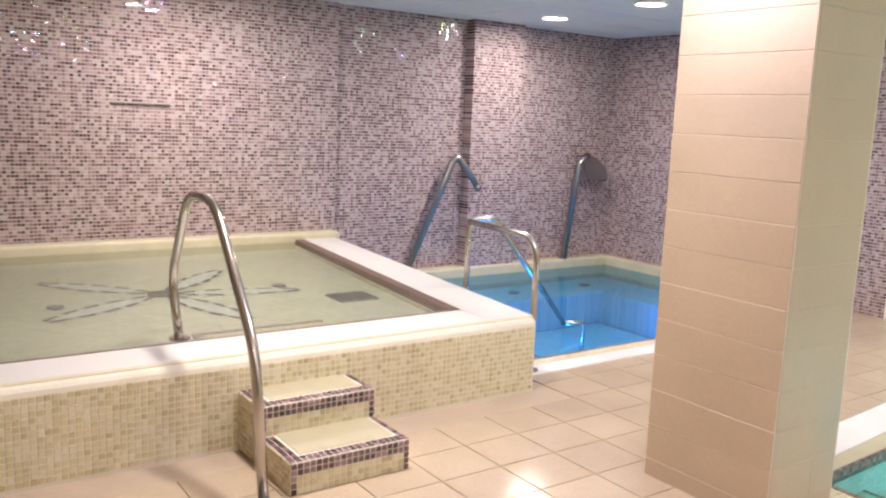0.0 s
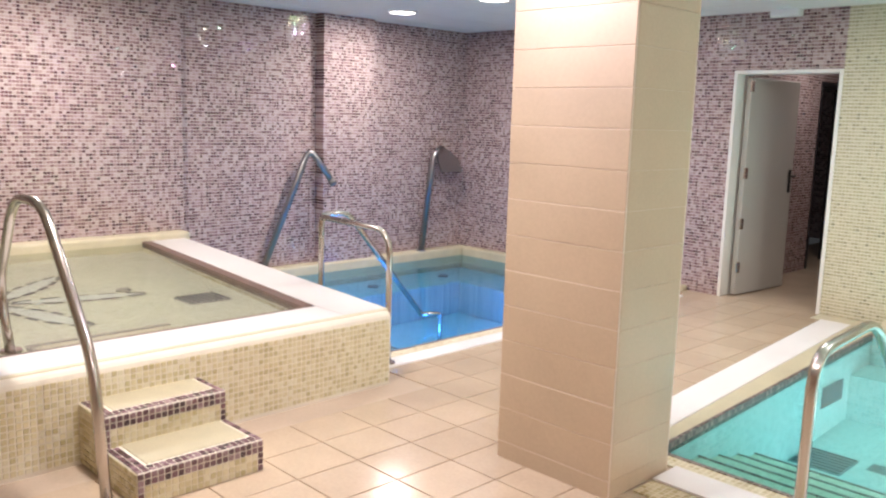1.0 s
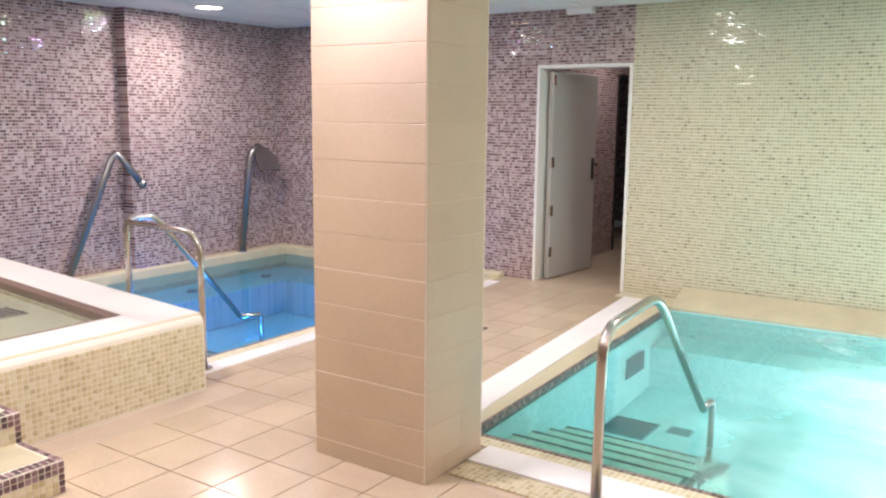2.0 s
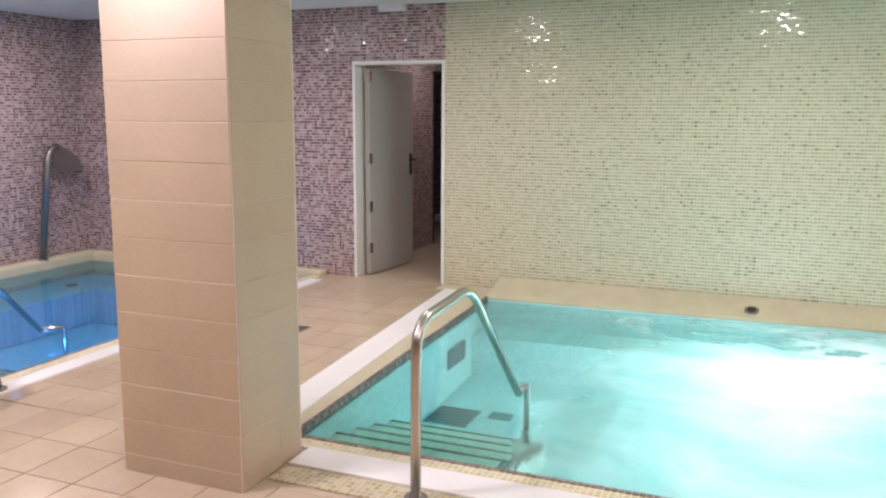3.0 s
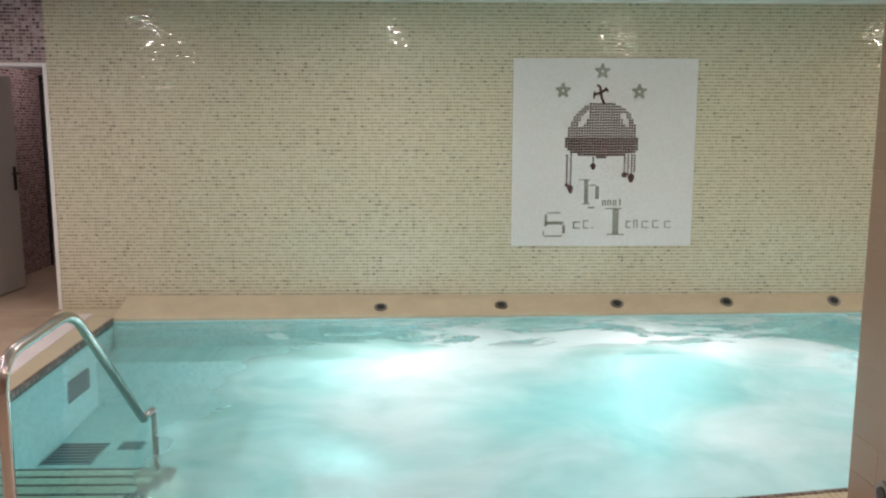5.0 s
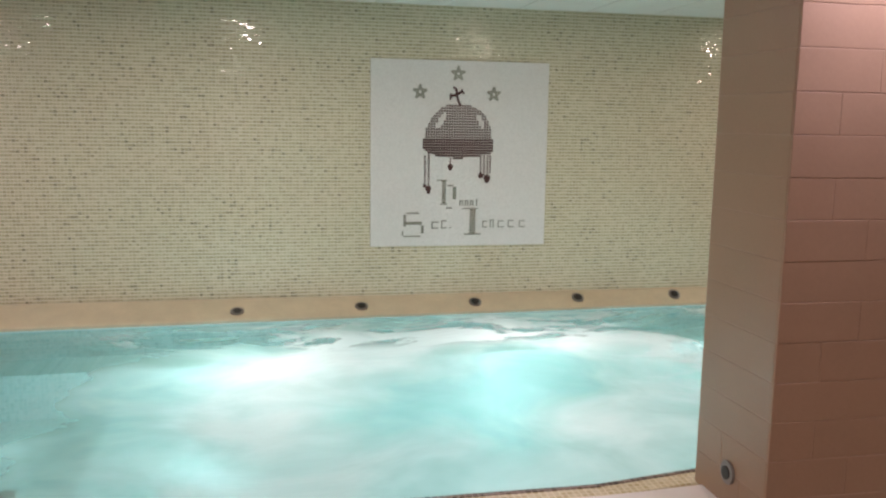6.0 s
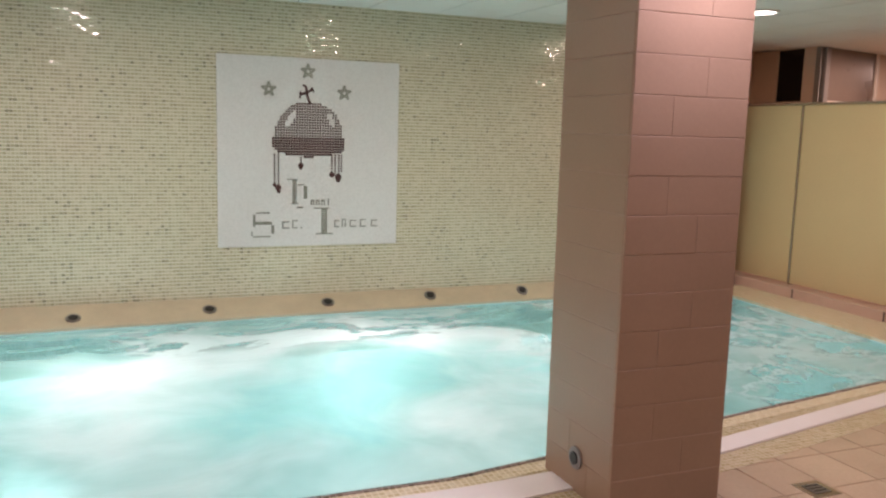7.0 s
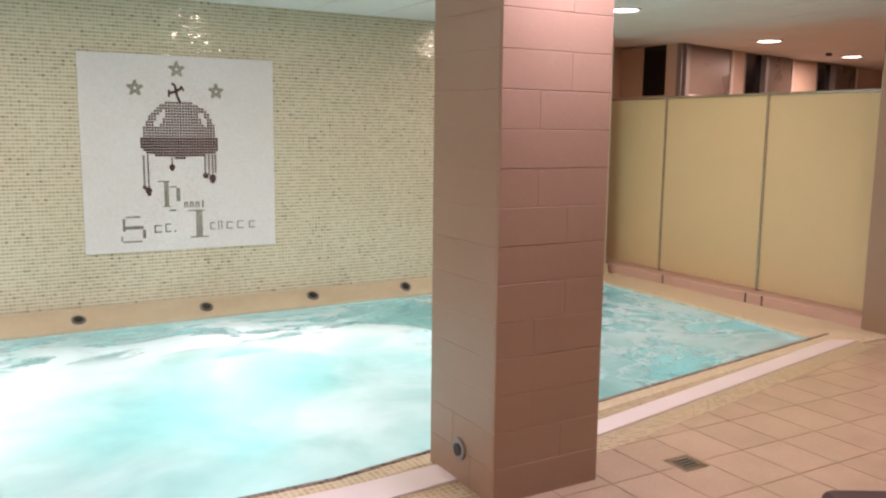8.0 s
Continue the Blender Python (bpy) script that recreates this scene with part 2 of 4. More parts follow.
def water(name, tint, milk, foam, ripple, scale=3.0, calm=None):
    """Clear tinted water with a gloss and milky patches; calm: the stretch of x over which the bubbles begin, with foam beyond it."""
    m = bpy.data.materials.new(name)
    m.use_nodes = True
    nt = m.node_tree
    nt.nodes.clear()
    L = nt.links.new
    out = nt.nodes.new("ShaderNodeOutputMaterial")
    clear = nd(nt, "ShaderNodeBsdfTransparent")
    clear.inputs[0].default_value = (*tint, 1)
    trans, diff = nd(nt, "ShaderNodeBsdfTranslucent"), nd(nt, "ShaderNodeBsdfDiffuse")
    co = nd(nt, "ShaderNodeTexCoord").outputs["Object"]
    warp = nd(nt, "ShaderNodeTexNoise")
    warp.inputs["Scale"].default_value = 0.9
    warp.inputs["Detail"].default_value = 1
    L(co, warp.inputs["Vector"])
    moved = nd(nt, "ShaderNodeVectorMath")
    moved.operation = "MULTIPLY_ADD"
    L(warp.outputs["Color"], moved.inputs[0])
    moved.inputs[1].default_value = (1.0, 0.8, 0)
    L(co, moved.inputs[2])
    broad = noise_at(nt, 0.6, 1.5, moved.outputs[0])
    cloud = noise_at(nt, 2.2, 3, moved.outputs[0], 0.5)
    thick = maths(nt, "ADD", maths(nt, "MULTIPLY", broad, 0.78), maths(nt, "MULTIPLY", cloud, 0.22))
    amount = step_over(nt, thick, 0.36, 0.64, *foam)
    if calm:
        sep, own = nd(nt, "ShaderNodeSeparateXYZ"), nd(nt, "ShaderNodeSeparateXYZ")
        L(moved.outputs[0], sep.inputs[0]), L(co, own.inputs[0])
        edge = step_over(nt, sep.outputs[0], calm[0], calm[1], 0.12, 1.0)
        amount = maths(nt, "MULTIPLY", amount, edge)
        # clear gaps torn in the foam: a belt of flat ones before the far wall, larger ones to the east
        flat = nd(nt, "ShaderNodeMapping")
        flat.inputs["Scale"].default_value = (0.75, 2.0, 1)
        L(moved.outputs[0], flat.inputs[0])
        torn = step_over(nt, noise_at(nt, 2.0, 5, flat.outputs[0], 0.6), 0.49, 0.56)
        belt = maths(nt, "MULTIPLY", step_over(nt, own.outputs[1], -1.25, -0.9), step_over(nt, own.outputs[1], -0.42, -0.3, 1.0, 0.0))
        east = step_over(nt, own.outputs[0], 5.9, 7.4)
        rift = maths(nt, "MULTIPLY", step_over(nt, noise_at(nt, 1.1, 6, moved.outputs[0], 0.6), 0.48, 0.57), east)
        gap = maths(nt, "MAXIMUM", maths(nt, "MULTIPLY", torn, belt), maths(nt, "MULTIPLY", rift, 0.9))
        amount = maths(nt, "MULTIPLY", amount, maths(nt, "SUBTRACT", 1.0, maths(nt, "MULTIPLY", gap, 0.85)))
        # lace of foam drifting over the clearer water
        curl = noise_at(nt, 2.3, 6, moved.outputs[0], 0.62)
        lace = step_over(nt, maths(nt, "ABSOLUTE", maths(nt, "SUBTRACT", curl, 0.5)), 0.008, 0.06, 0.9, 0.0)
        lace = maths(nt, "MULTIPLY", lace, maths(nt, "MAXIMUM", east, maths(nt, "MULTIPLY", belt, 0.55)))
        lace = maths(nt, "MULTIPLY", maths(nt, "MULTIPLY", lace, edge), step_over(nt, broad, 0.4, 0.52))
        amount = maths(nt, "MAXIMUM", amount, lace)
        thick = maths(nt, "ADD", thick, maths(nt, "MULTIPLY", lace, 0.25))
    tone = ramp(nt, thick, [(0.38, tuple(c * 0.92 for c in milk)), (0.61, tuple(min(1, c * 0.22 + 0.74) for c in milk))])
    L(tone, trans.inputs[0]), L(tone, diff.inputs[0])
    cloudy = nd(nt, "ShaderNodeMixShader", i0=0.3)
    L(trans.outputs[0], cloudy.inputs[1]), L(diff.outputs[0], cloudy.inputs[2])
    body = nd(nt, "ShaderNodeMixShader")
    L(amount, body.inputs[0]), L(clear.outputs[0], body.inputs[1]), L(cloudy.outputs[0], body.inputs[2])
    gloss = nd(nt, "ShaderNodeBsdfGlossy")
    gloss.inputs["Roughness"].default_value = 0.04
    h = maths(nt, "ADD", noise_at(nt, scale, 3, moved.outputs[0]), maths(nt, "MULTIPLY", noise_at(nt, scale * 4, 2, moved.outputs[0]), 0.3))
    bp = nd(nt, "ShaderNodeBump")
    bp.inputs["Strength"].default_value, bp.inputs["Distance"].default_value = ripple, 0.05
    L(h, bp.inputs["Height"]), L(bp.outputs[0], gloss.inputs["Normal"])
    fr = nd(nt, "ShaderNodeFresnel", i0=1.33)
    L(bp.outputs[0], fr.inputs["Normal"])
    top = nd(nt, "ShaderNodeMixShader")
    L(fr.outputs[0], top.inputs[0]), L(body.outputs[0], top.inputs[1]), L(gloss.outputs[0], top.inputs[2])
    L(top.outputs[0], out.inputs[0])
    return m


pool_water = water("pool_water", (0.52, 0.88, 0.88), (0.34, 0.76, 0.69), (0.42, 0.93), 0.10, 3.0, (2.7, 4.0))
blue_water = water("blue_water", (0.42, 0.76, 0.93), (0.2, 0.5, 0.8), (0.04, 0.10), 0.05)
spa_water = water("spa_water", (0.90, 0.93, 0.89), (0.66, 0.71, 0.61), (0.12, 0.30), 0.14, 6.0)


# ---- building helpers ----
def part(name, bm, material, parent=None, label="", smooth=False, turn=True):
    me = bpy.data.meshes.new(name)
    if turn:
        bmesh.ops.recalc_face_normals(bm, faces=bm.faces)
    bm.to_mesh(me)
    bm.free()
    if smooth:
        for p in me.polygons:
            p.use_smooth = True
    me.materials.append(material)
    ob = new(name, me)
    if parent:
        ob.parent = parent
        ob.matrix_parent_inverse = parent.matrix_world.inverted()
    return tagged(ob, label)


def thing(name, where, label, category, group="", kind=""):
    e = new(name)
    e.location = where
    e.matrix_world = Matrix.Translation(where)
    e.empty_display_size = 0.1
    return tagged(e, label, category, group, kind)


def add_box(bm, a, b, bevel=0.0, seg=2):
    a, b = Vector(a), Vector(b)
    r = bmesh.ops.create_cube(bm, size=1, matrix=Matrix.Translation((a + b) / 2) @ Matrix.Diagonal((*(b - a), 1)))
    if bevel:
        es = {e for v in r["verts"] for e in v.link_edges}
        bmesh.ops.bevel(bm, geom=list(es), offset=bevel, segments=seg, affect="EDGES", profile=0.5)
    return bm


def box(a, b, bevel=0.0, seg=2):
    return add_box(bmesh.new(), a, b, bevel, seg)


def slab(name, a, b, mat, label="", bevel=0.0, category="", kind="structure"):
    return tagged(part(name, box(a, b, bevel), mat), label, category, "", kind)


def rounded(points, radius, steps=7):
    """A line through points with its corners rounded."""
    pts = [Vector(p) for p in points]
    out = [pts[0]]
    for p, q, r in zip(pts, pts[1:], pts[2:]):
        u, v = (p - q).normalized(), (r - q).normalized()
        d = min(radius, (p - q).length * 0.48, (r - q).length * 0.48)
        a, b = q + u * d, q + v * d
        for i in range(steps + 1):
            t = i / steps
            out.append(a * (1 - t) ** 2 + q * 2 * t * (1 - t) + b * t * t)
    return out + [pts[-1]]


def tube(points, r, sides=14, caps=True):
    bm = bmesh.new()
    pts = [Vector(p) for p in points]
    side, rings = None, []
    for i, p in enumerate(pts):
        way = (pts[min(i + 1, len(pts) - 1)] - pts[max(i - 1, 0)]).normalized()
        if side is None:
            side = way.orthogonal().normalized()
        side = (side - way * side.dot(way)).normalized()
        other = way.cross(side)
        rings.append([bm.verts.new(p + (side * math.cos(a) + other * math.sin(a)) * r) for a in (2 * math.pi * k / sides for k in range(sides))])
    for a, b in zip(rings, rings[1:]):
        for k in range(sides):
            bm.faces.new((a[k], a[(k + 1) % sides], b[(k + 1) % sides], b[k]))
    if caps:
        bm.faces.new(rings[0]), bm.faces.new(rings[-1])
    return bm


def disc(centre, r, h, axis="Z", sides=28, bevel=0.0):
    bm = bmesh.new()
    turn = {"Z": Matrix.Identity(4), "Y": Matrix.Rotation(math.pi / 2, 4, "X"), "X": Matrix.Rotation(math.pi / 2, 4, "Y")}[axis]
    bmesh.ops.create_cone(bm, cap_ends=True, segments=sides, radius1=r, radius2=r, depth=h, matrix=Matrix.Translation(centre) @ turn)
    if bevel:
        bmesh.ops.bevel(bm, geom=[e for e in bm.edges if abs(e.calc_face_angle(0)) > 1], offset=bevel, segments=2, affect="EDGES")
    return bm


def prism(outline, z0, z1):
    """An upright prism over an outline of (x, y)."""
    bm = bmesh.new()
    lo, hi = ([bm.verts.new((x, y, z)) for x, y in outline] for z in (z0, z1))
    n = len(outline)
    for i in range(n):
        bm.faces.new((lo[i], lo[(i + 1) % n], hi[(i + 1) % n], hi[i]))
    bm.faces.new(lo), bm.faces.new(hi)
    return bm


def sheet_water(name, outline, z, mat, parent, label):
    bm = bmesh.new()
    bm.faces.new([bm.verts.new((x, y, z)) for x, y in outline])
    return part(name, bm, mat, parent, label, turn=False)


# ---- the shell ----
BACK, RIGHT = -9.5, 19.0
LEFTW, LEFTP = -3.34, -3.28
GROUT_Z = -0.006
DEEP, DEEPEST = -0.57, -1.15
SPA_X, SPA_END = 0.04, -3.975
POOL_L, POOL_F, POOL_FR, BEND = 1.47, -3.68, -3.0, 5.25
# corners of the water: its sides are a little out of square
NW, SW, SE, NE = (1.475, -0.355), (1.628, -3.68), (9.42, -3.0), (9.56, -0.09)


def back_edge(x):
    """The far edge of the water, which nears the wall towards the east."""
    return NW[1] + (x - NW[0]) * 0.0328


def front_line(off):
    """The pool's front edge, off metres out from the water: it runs straight, then bends inward past the second column."""
    return [(1.3, POOL_F - off), (BEND, POOL_F - off), (9.62, POOL_FR + 0.033 - off)]


def front_strip(a, b, z0, z1, x0=None):
    p, q = front_line(a), front_line(b)
    if x0:
        p[0], q[0] = (x0, p[0][1]), (x0, q[0][1])
    return prism(p + q[::-1], z0, z1)


slab("wall_north_purple", (LEFTW - 0.2, 0, -1.2), (0.0, 0.2, CEIL + 0.02), purple_x, "purple glass mosaic wall beside the doorway")
slab("wall_north_lintel", (0.0, 0, 2.03), (0.93, 0.2, CEIL + 0.02), purple_x, "purple glass mosaic over the doorway")
slab("wall_north_green", (0.93, 0, -1.4), (9.95, 0.2, CEIL + 0.02), green_x, "pale green glass mosaic wall along the pool")
slab("wall_west", (LEFTW - 0.2, -3.58, -1.2), (LEFTW, 0, CEIL + 0.02), purple_y, "purple glass mosaic wall behind the blue pool")
slab("wall_west_spa", (LEFTP - 0.3, BACK, -0.3), (LEFTP, -3.58, CEIL + 0.02), purple_y, "purple glass mosaic wall behind the raised spa pool")
slab("pilaster", (LEFTW - 0.05, -2.115, -0.1), (LEFTW + 0.13, -1.48, CEIL + 0.01), purple_y, "shallow purple mosaic pilaster")
slab("wall_south", (LEFTP - 0.3, BACK - 0.2, -0.1), (RIGHT, BACK, CEIL + 0.02), wall_paint, "plain painted wall")
slab("wall_east", (RIGHT, BACK - 0.2, -0.1), (RIGHT + 0.2, 3.0, CEIL + 0.02), wall_paint, "plain painted wall")
slab("wall_alcove_north", (9.95, 1.05, -0.1), (11.1, 1.2, CEIL + 0.02), wall_paint, "pinkish painted alcove wall")
slab("wall_alcove_west", (9.83, 0.2, -0.1), (9.95, 1.2, CEIL + 0.02), wall_paint, "pinkish painted alcove wall")

# ceiling of square panels in one mesh
bm = bmesh.new()
add_box(bm, (LEFTP - 0.3, BACK, CEIL + 0.02), (RIGHT, 2.4, CEIL + 0.12))
for i in range(38):
    for j in range(17):
        x0, y0 = -3.66 + i * 0.6, -9.5 + j * 0.6
        if x0 < 9.5 and y0 > -0.5:
            continue
        y1 = min(y0 + 0.592, 0.0) if x0 < 9.5 else y0 + 0.592
        add_box(bm, (x0, y0, CEIL), (x0 + 0.586, y1, CEIL + 0.03))
tagged(part("ceiling", bm, ceiling_paint), "suspended ceiling of pale square panels", "ceiling", "", "structure")

# floor bed, with the pools left out
for a, b in (((SPA_X - 0.2, BACK), (RIGHT, -4.14)), ((-0.2, -4.14), (1.0, 0.0)), ((1.0, -4.14), (1.83, -3.775))):
    slab("floor", (*a, -0.3), (*b, GROUT_Z), floor_grout, "grout bed under beige floor tiles")
wedge = part("floor", prism([(1.0, -3.775), (1.345, -3.775), (1.01, 0.0), (1.0, 0.0)], -0.3, GROUT_Z), floor_grout)
tagged(wedge, "grout bed under beige floor tiles", "", "", "structure")
bed = part("floor", prism(front_line(0.3)[1:] + [(RIGHT, -3.25), (RIGHT, -4.14), (1.83, -4.14), (1.83, POOL_F - 0.3)], -0.3, GROUT_Z), floor_grout)
tagged(bed, "grout bed under beige floor tiles", "", "", "structure")
slab("floor_east", (9.9, -3.25, -0.3), (RIGHT, 2.4, GROUT_Z), floor_tile, "pink tiled floor behind the partition")
slab("floor_landing", (LEFTW, -3.94, -0.3), (-0.2, -3.58, 0.0), floor_tile, "narrow tiled strip beside the blue pool")

# ---- the large pool ----
WATER = -0.03
big = thing("swimming_pool", (5.6, -2.0, DEEP), "large indoor pool with milky turquoise bubbling water", "pool")
OUT = [SW, (BEND, POOL_F), SE, NE, NW]
bm = bmesh.new()
fl = [[bm.verts.new((x, y, z)) for y in (-3.95, -0.05)] for x, z in ((1.3, DEEP), (2.75, DEEP), (4.2, DEEPEST), (9.75, DEEPEST))]
for p, q in zip(fl, fl[1:]):
    bm.faces.new((p[0], q[0], q[1], p[1]))
part("pool_floor", bm, pool_tile, big, "pale mosaic pool floor sloping down", turn=False)
part("pool_wall", prism([(1.2, -3.95), (SW[0] - 0.006, -3.95), (SW[0] - 0.006, SW[1]), (NW[0] - 0.006, NW[1]), (NW[0] - 0.006, -0.1), (1.2, -0.1)], DEEPEST, -0.021), pool_tile_y, big)
part("pool_wall", prism([NW, NE, (NE[0], -0.01), (NW[0], -0.01)], DEEPEST, -0.021), pool_tile_x, big)
part("pool_wall", prism([SE, (9.75, SE[1]), (9.75, NE[1]), NE], DEEPEST, -0.021), pool_tile_y, big)
part("pool_wall", front_strip(0.0, 0.1, DEEPEST, -0.021), pool_tile_x, big)
part("bench", prism([(1.45, -0.78), (9.6, -0.52), (9.6, -0.08), (1.45, -0.34)], DEEPEST, -0.24), pool_tile_x, big, "submerged bench along the wall")
sheet_water("water", OUT, WATER, pool_water, big, "foaming turquoise water")
STRIP_IN, STRIP_OUT = ((1.262, -0.22), (1.545, -3.775)), ((1.03, -0.22), (1.345, -3.775))
part("coping", prism([STRIP_IN[0], STRIP_IN[1], (SW[0], SW[1] - 0.1), SW, NW], -0.02, 0.004), ledge_cream, big)
part("coping", prism([(0.94, -0.22), (1.262, -0.22), NW, (NW[0], -0.004), (0.94, -0.004)], -0.02, 0.006), ledge_cream, big)
part("grip_strip", prism([*STRIP_IN, *STRIP_OUT[::-1]], -0.3, 0.012), white_grip, big, "white non-slip edging tiles")
# sloping ledge under the green wall
bm = bmesh.new()
rows = []
for x in [NW[0] + (9.95 - NW[0]) * k / 24 for k in range(25)]:
    yb = back_edge(x)
    prof = [(yb, -0.02), (yb, 0.0), (yb + 0.02, 0.012), (-0.03, 0.10), (0.0, 0.11), (0.0, -0.02)]
    rows.append([bm.verts.new((x, y, z)) for y, z in prof])
for left, right in zip(rows, rows[1:]):
    for k in range(len(left)):
        n = (k + 1) % len(left)
        bm.faces.new((left[k], left[n], right[n], right[k]))
bm.faces.new(rows[0]), bm.faces.new(rows[-1])
part("ledge", bm, ledge_cream, big, "sloping cream mosaic ledge under the wall")
part("coping", front_strip(0.0, 0.11, -0.02, 0.004), cream_top, big)
GRIP_IN = [(1.80, -3.79), (BEND, -3.79), (5.7, -3.76), (6.75, -3.655), (9.47, -3.1)]
GRIP_OUT = [(1.80, -3.985), (BEND, -3.985), (5.7, -3.945), (6.61, -3.82), (9.62, -3.215)]
part("grip_strip", prism(GRIP_IN + GRIP_OUT[::-1], -0.3, 0.012), white_grip, big, "white non-slip edging tiles")
part("border", prism(GRIP_OUT + [(x, y - 0.155) for x, y in GRIP_OUT[::-1]], -0.3, 0.002), border_mosaic, big, "yellow mosaic border")
part("border", prism([(BEND, POOL_F - 0.1), (9.5, -3.085), (9.47, -3.1), (6.75, -3.655), (5.7, -3.76), (BEND, -3.79)], -0.02, 0.002), border_mosaic, big, "yellow mosaic border")
part("coping", prism([SE, (9.62, -3.25), (10.02, -3.25), (10.02, -0.09), NE], -0.02, 0.0045), cream_top, big)
part("dark_line", prism([(SW[0] - 0.014, SW[1]), (SW[0] + 0.004, SW[1]), (NW[0] + 0.004, NW[1]), (NW[0] - 0.014, NW[1])], -0.05, 0.008), dark_band_y, big, "dark mosaic line at the water's edge")
part("dark_line", front_strip(-0.012, 0.012, -0.08, 0.008, SW[0]), dark_band, big, "dark mosaic line at the water's edge")
for k in range(5):
    y1 = -3.45 + 0.2525 * k
    z, x1 = -0.10 - 0.067 * k, 2.63 - 0.015 * k
    part("pool_step", box((POOL_L, POOL_F, DEEP), (x1, y1, z)), step_tile, big, "pale cream mosaic step under water")
    part("nosing", box((POOL_L, y1 - 0.014, z - 0.01), (x1, y1 + 0.004, z + 0.004)), dark_band, big, "dark mosaic step edge")
    part("nosing", box((x1 - 0.06, y1 - 0.25, z - 0.01), (x1 + 0.004, y1 - 0.022, z + 0.004)), dark_band, big, "dark mosaic step edge")


def grille(where, size, normal, label, parent, bars=7, plate=None, bar=None):
    """A louvred grille of thin bars in a frame, flat against a wall (X) or a floor (Z)."""
    g = new("grille")
    g.matrix_world = Matrix.Translation(where)
    g.parent = parent
    g.matrix_parent_inverse = parent.matrix_world.inverted()
    tagged(g, label)
    a, b2 = size
    def block(u0, v0, u1, v1, d0, d1):
        if normal == "X":
            return box((where[0] + d0, where[1] + u0, where[2] + v0), (where[0] + d1, where[1] + u1, where[2] + v1))
        return box((where[0] + u0, where[1] + v0, where[2] + d0), (where[0] + u1, where[1] + v1, where[2] + d1))
    part("plate", block(-a / 2, -b2 / 2, a / 2, b2 / 2, 0, 0.006), plate or dark_steel, g)
    for k in range(bars):
        v = -b2 / 2 + b2 * (k + 0.5) / bars
        part("bar", block(-a / 2 + 0.01, v - 0.006, a / 2 - 0.01, v + 0.006, 0.006, 0.014), bar or black_plastic, g)
    return g


grille((1.518, -1.19, -0.28), (0.36, 0.15), "X", "blue-grey inlet grille in the pool wall", big, 7, pool_plastic, pool_plastic_dark)
grille((1.705, -1.73, DEEP), (0.32, 0.34), "Z", "blue-grey suction grille in the pool floor", big, 7, pool_plastic, pool_plastic_dark)
grille((2.02, -1.60, DEEP), (0.16, 0.12), "Z", "small blue-grey drain grille in the pool floor", big, 4, pool_plastic, pool_plastic)

# ---- raised spa pool ----
RIM, SPA_BED = 0.435, 0.355
spa = thing("spa_pool", (-1.6, -6.4, 0), "raised cream mosaic spa pool full of pale greenish water", "pool")
S0 = -9.4
front = part("front_wall", box((-0.31, S0, -0.3), (SPA_X, SPA_END, RIM), 0.045, 4), cream_grout, spa)
END_OUT, END_IN = ((-0.02, SPA_END), (LEFTP, -3.62)), ((-0.31, -4.345), (LEFTP, -4.02))
end = part("end_wall", prism([END_IN[0], (-0.02, -4.345), *END_OUT, END_IN[1]], -0.3, RIM - 0.002), cream_x, spa)
part("edge_band", box((-0.03, S0, RIM - 0.05), (SPA_X - 0.028, SPA_END - 0.02, RIM + 0.003), 0.004), cream_smooth, spa)
part("grip_strip", box((-0.29, S0, RIM - 0.02), (-0.015, -4.29, RIM + 0.006), 0.004), spa_grip, spa, "white non-slip edging tiles")
part("grip_strip", prism([(-0.29, -4.29), (-0.015, -4.29), (-0.015, SPA_END - 0.02), (LEFTP + 0.15, -3.655), (LEFTP + 0.15, -3.965)], RIM - 0.02, RIM + 0.0055), spa_grip, spa, "white non-slip edging tiles")
part("dark_line", prism([(-0.31, -4.36), (-0.29, -4.292), (LEFTP + 0.15, -3.967), (LEFTP + 0.15, -4.042)], RIM - 0.045, RIM + 0.003), brown_line, spa, "brown mosaic line at the water's edge")
part("dark_line", box((-0.322, S0, RIM - 0.03), (-0.306, -4.30, RIM + 0.003)), brown_line, spa)
part("back_ledge", box((LEFTP, S0, 0.1), (LEFTP + 0.16, -3.60, RIM + 0.06), 0.025, 3), cream_smooth, spa, "cream ledge along the wall")
part("spa_floor", box((LEFTP, S0, SPA_BED - 0.1), (-0.31, SPA_END - 0.02, SPA_BED)), spa_tile, spa)
sheet_water("water", [(LEFTP + 0.1, S0), (-0.31, S0), (-0.31, -4.33), (LEFTP + 0.1, -4.0)], RIM - 0.018, spa_water, spa, "pale greenish water")
grille((-1.185, -4.53, SPA_BED), (0.24, 0.28), "Z", "dark suction grille in the spa floor", spa)
# underwater step
part("spa_step", box((-0.60, -5.78, SPA_BED), (-0.32, -5.05, 0.385), 0.006), cream_smooth, spa, "pale underwater step")
part("nosing", box((-0.605, -5.785, 0.38), (-0.575, -5.045, 0.39)), dark_band, spa)
part("nosing", box((-0.575, -5.785, 0.38), (-0.33, -5.755, 0.39)), dark_band, spa)
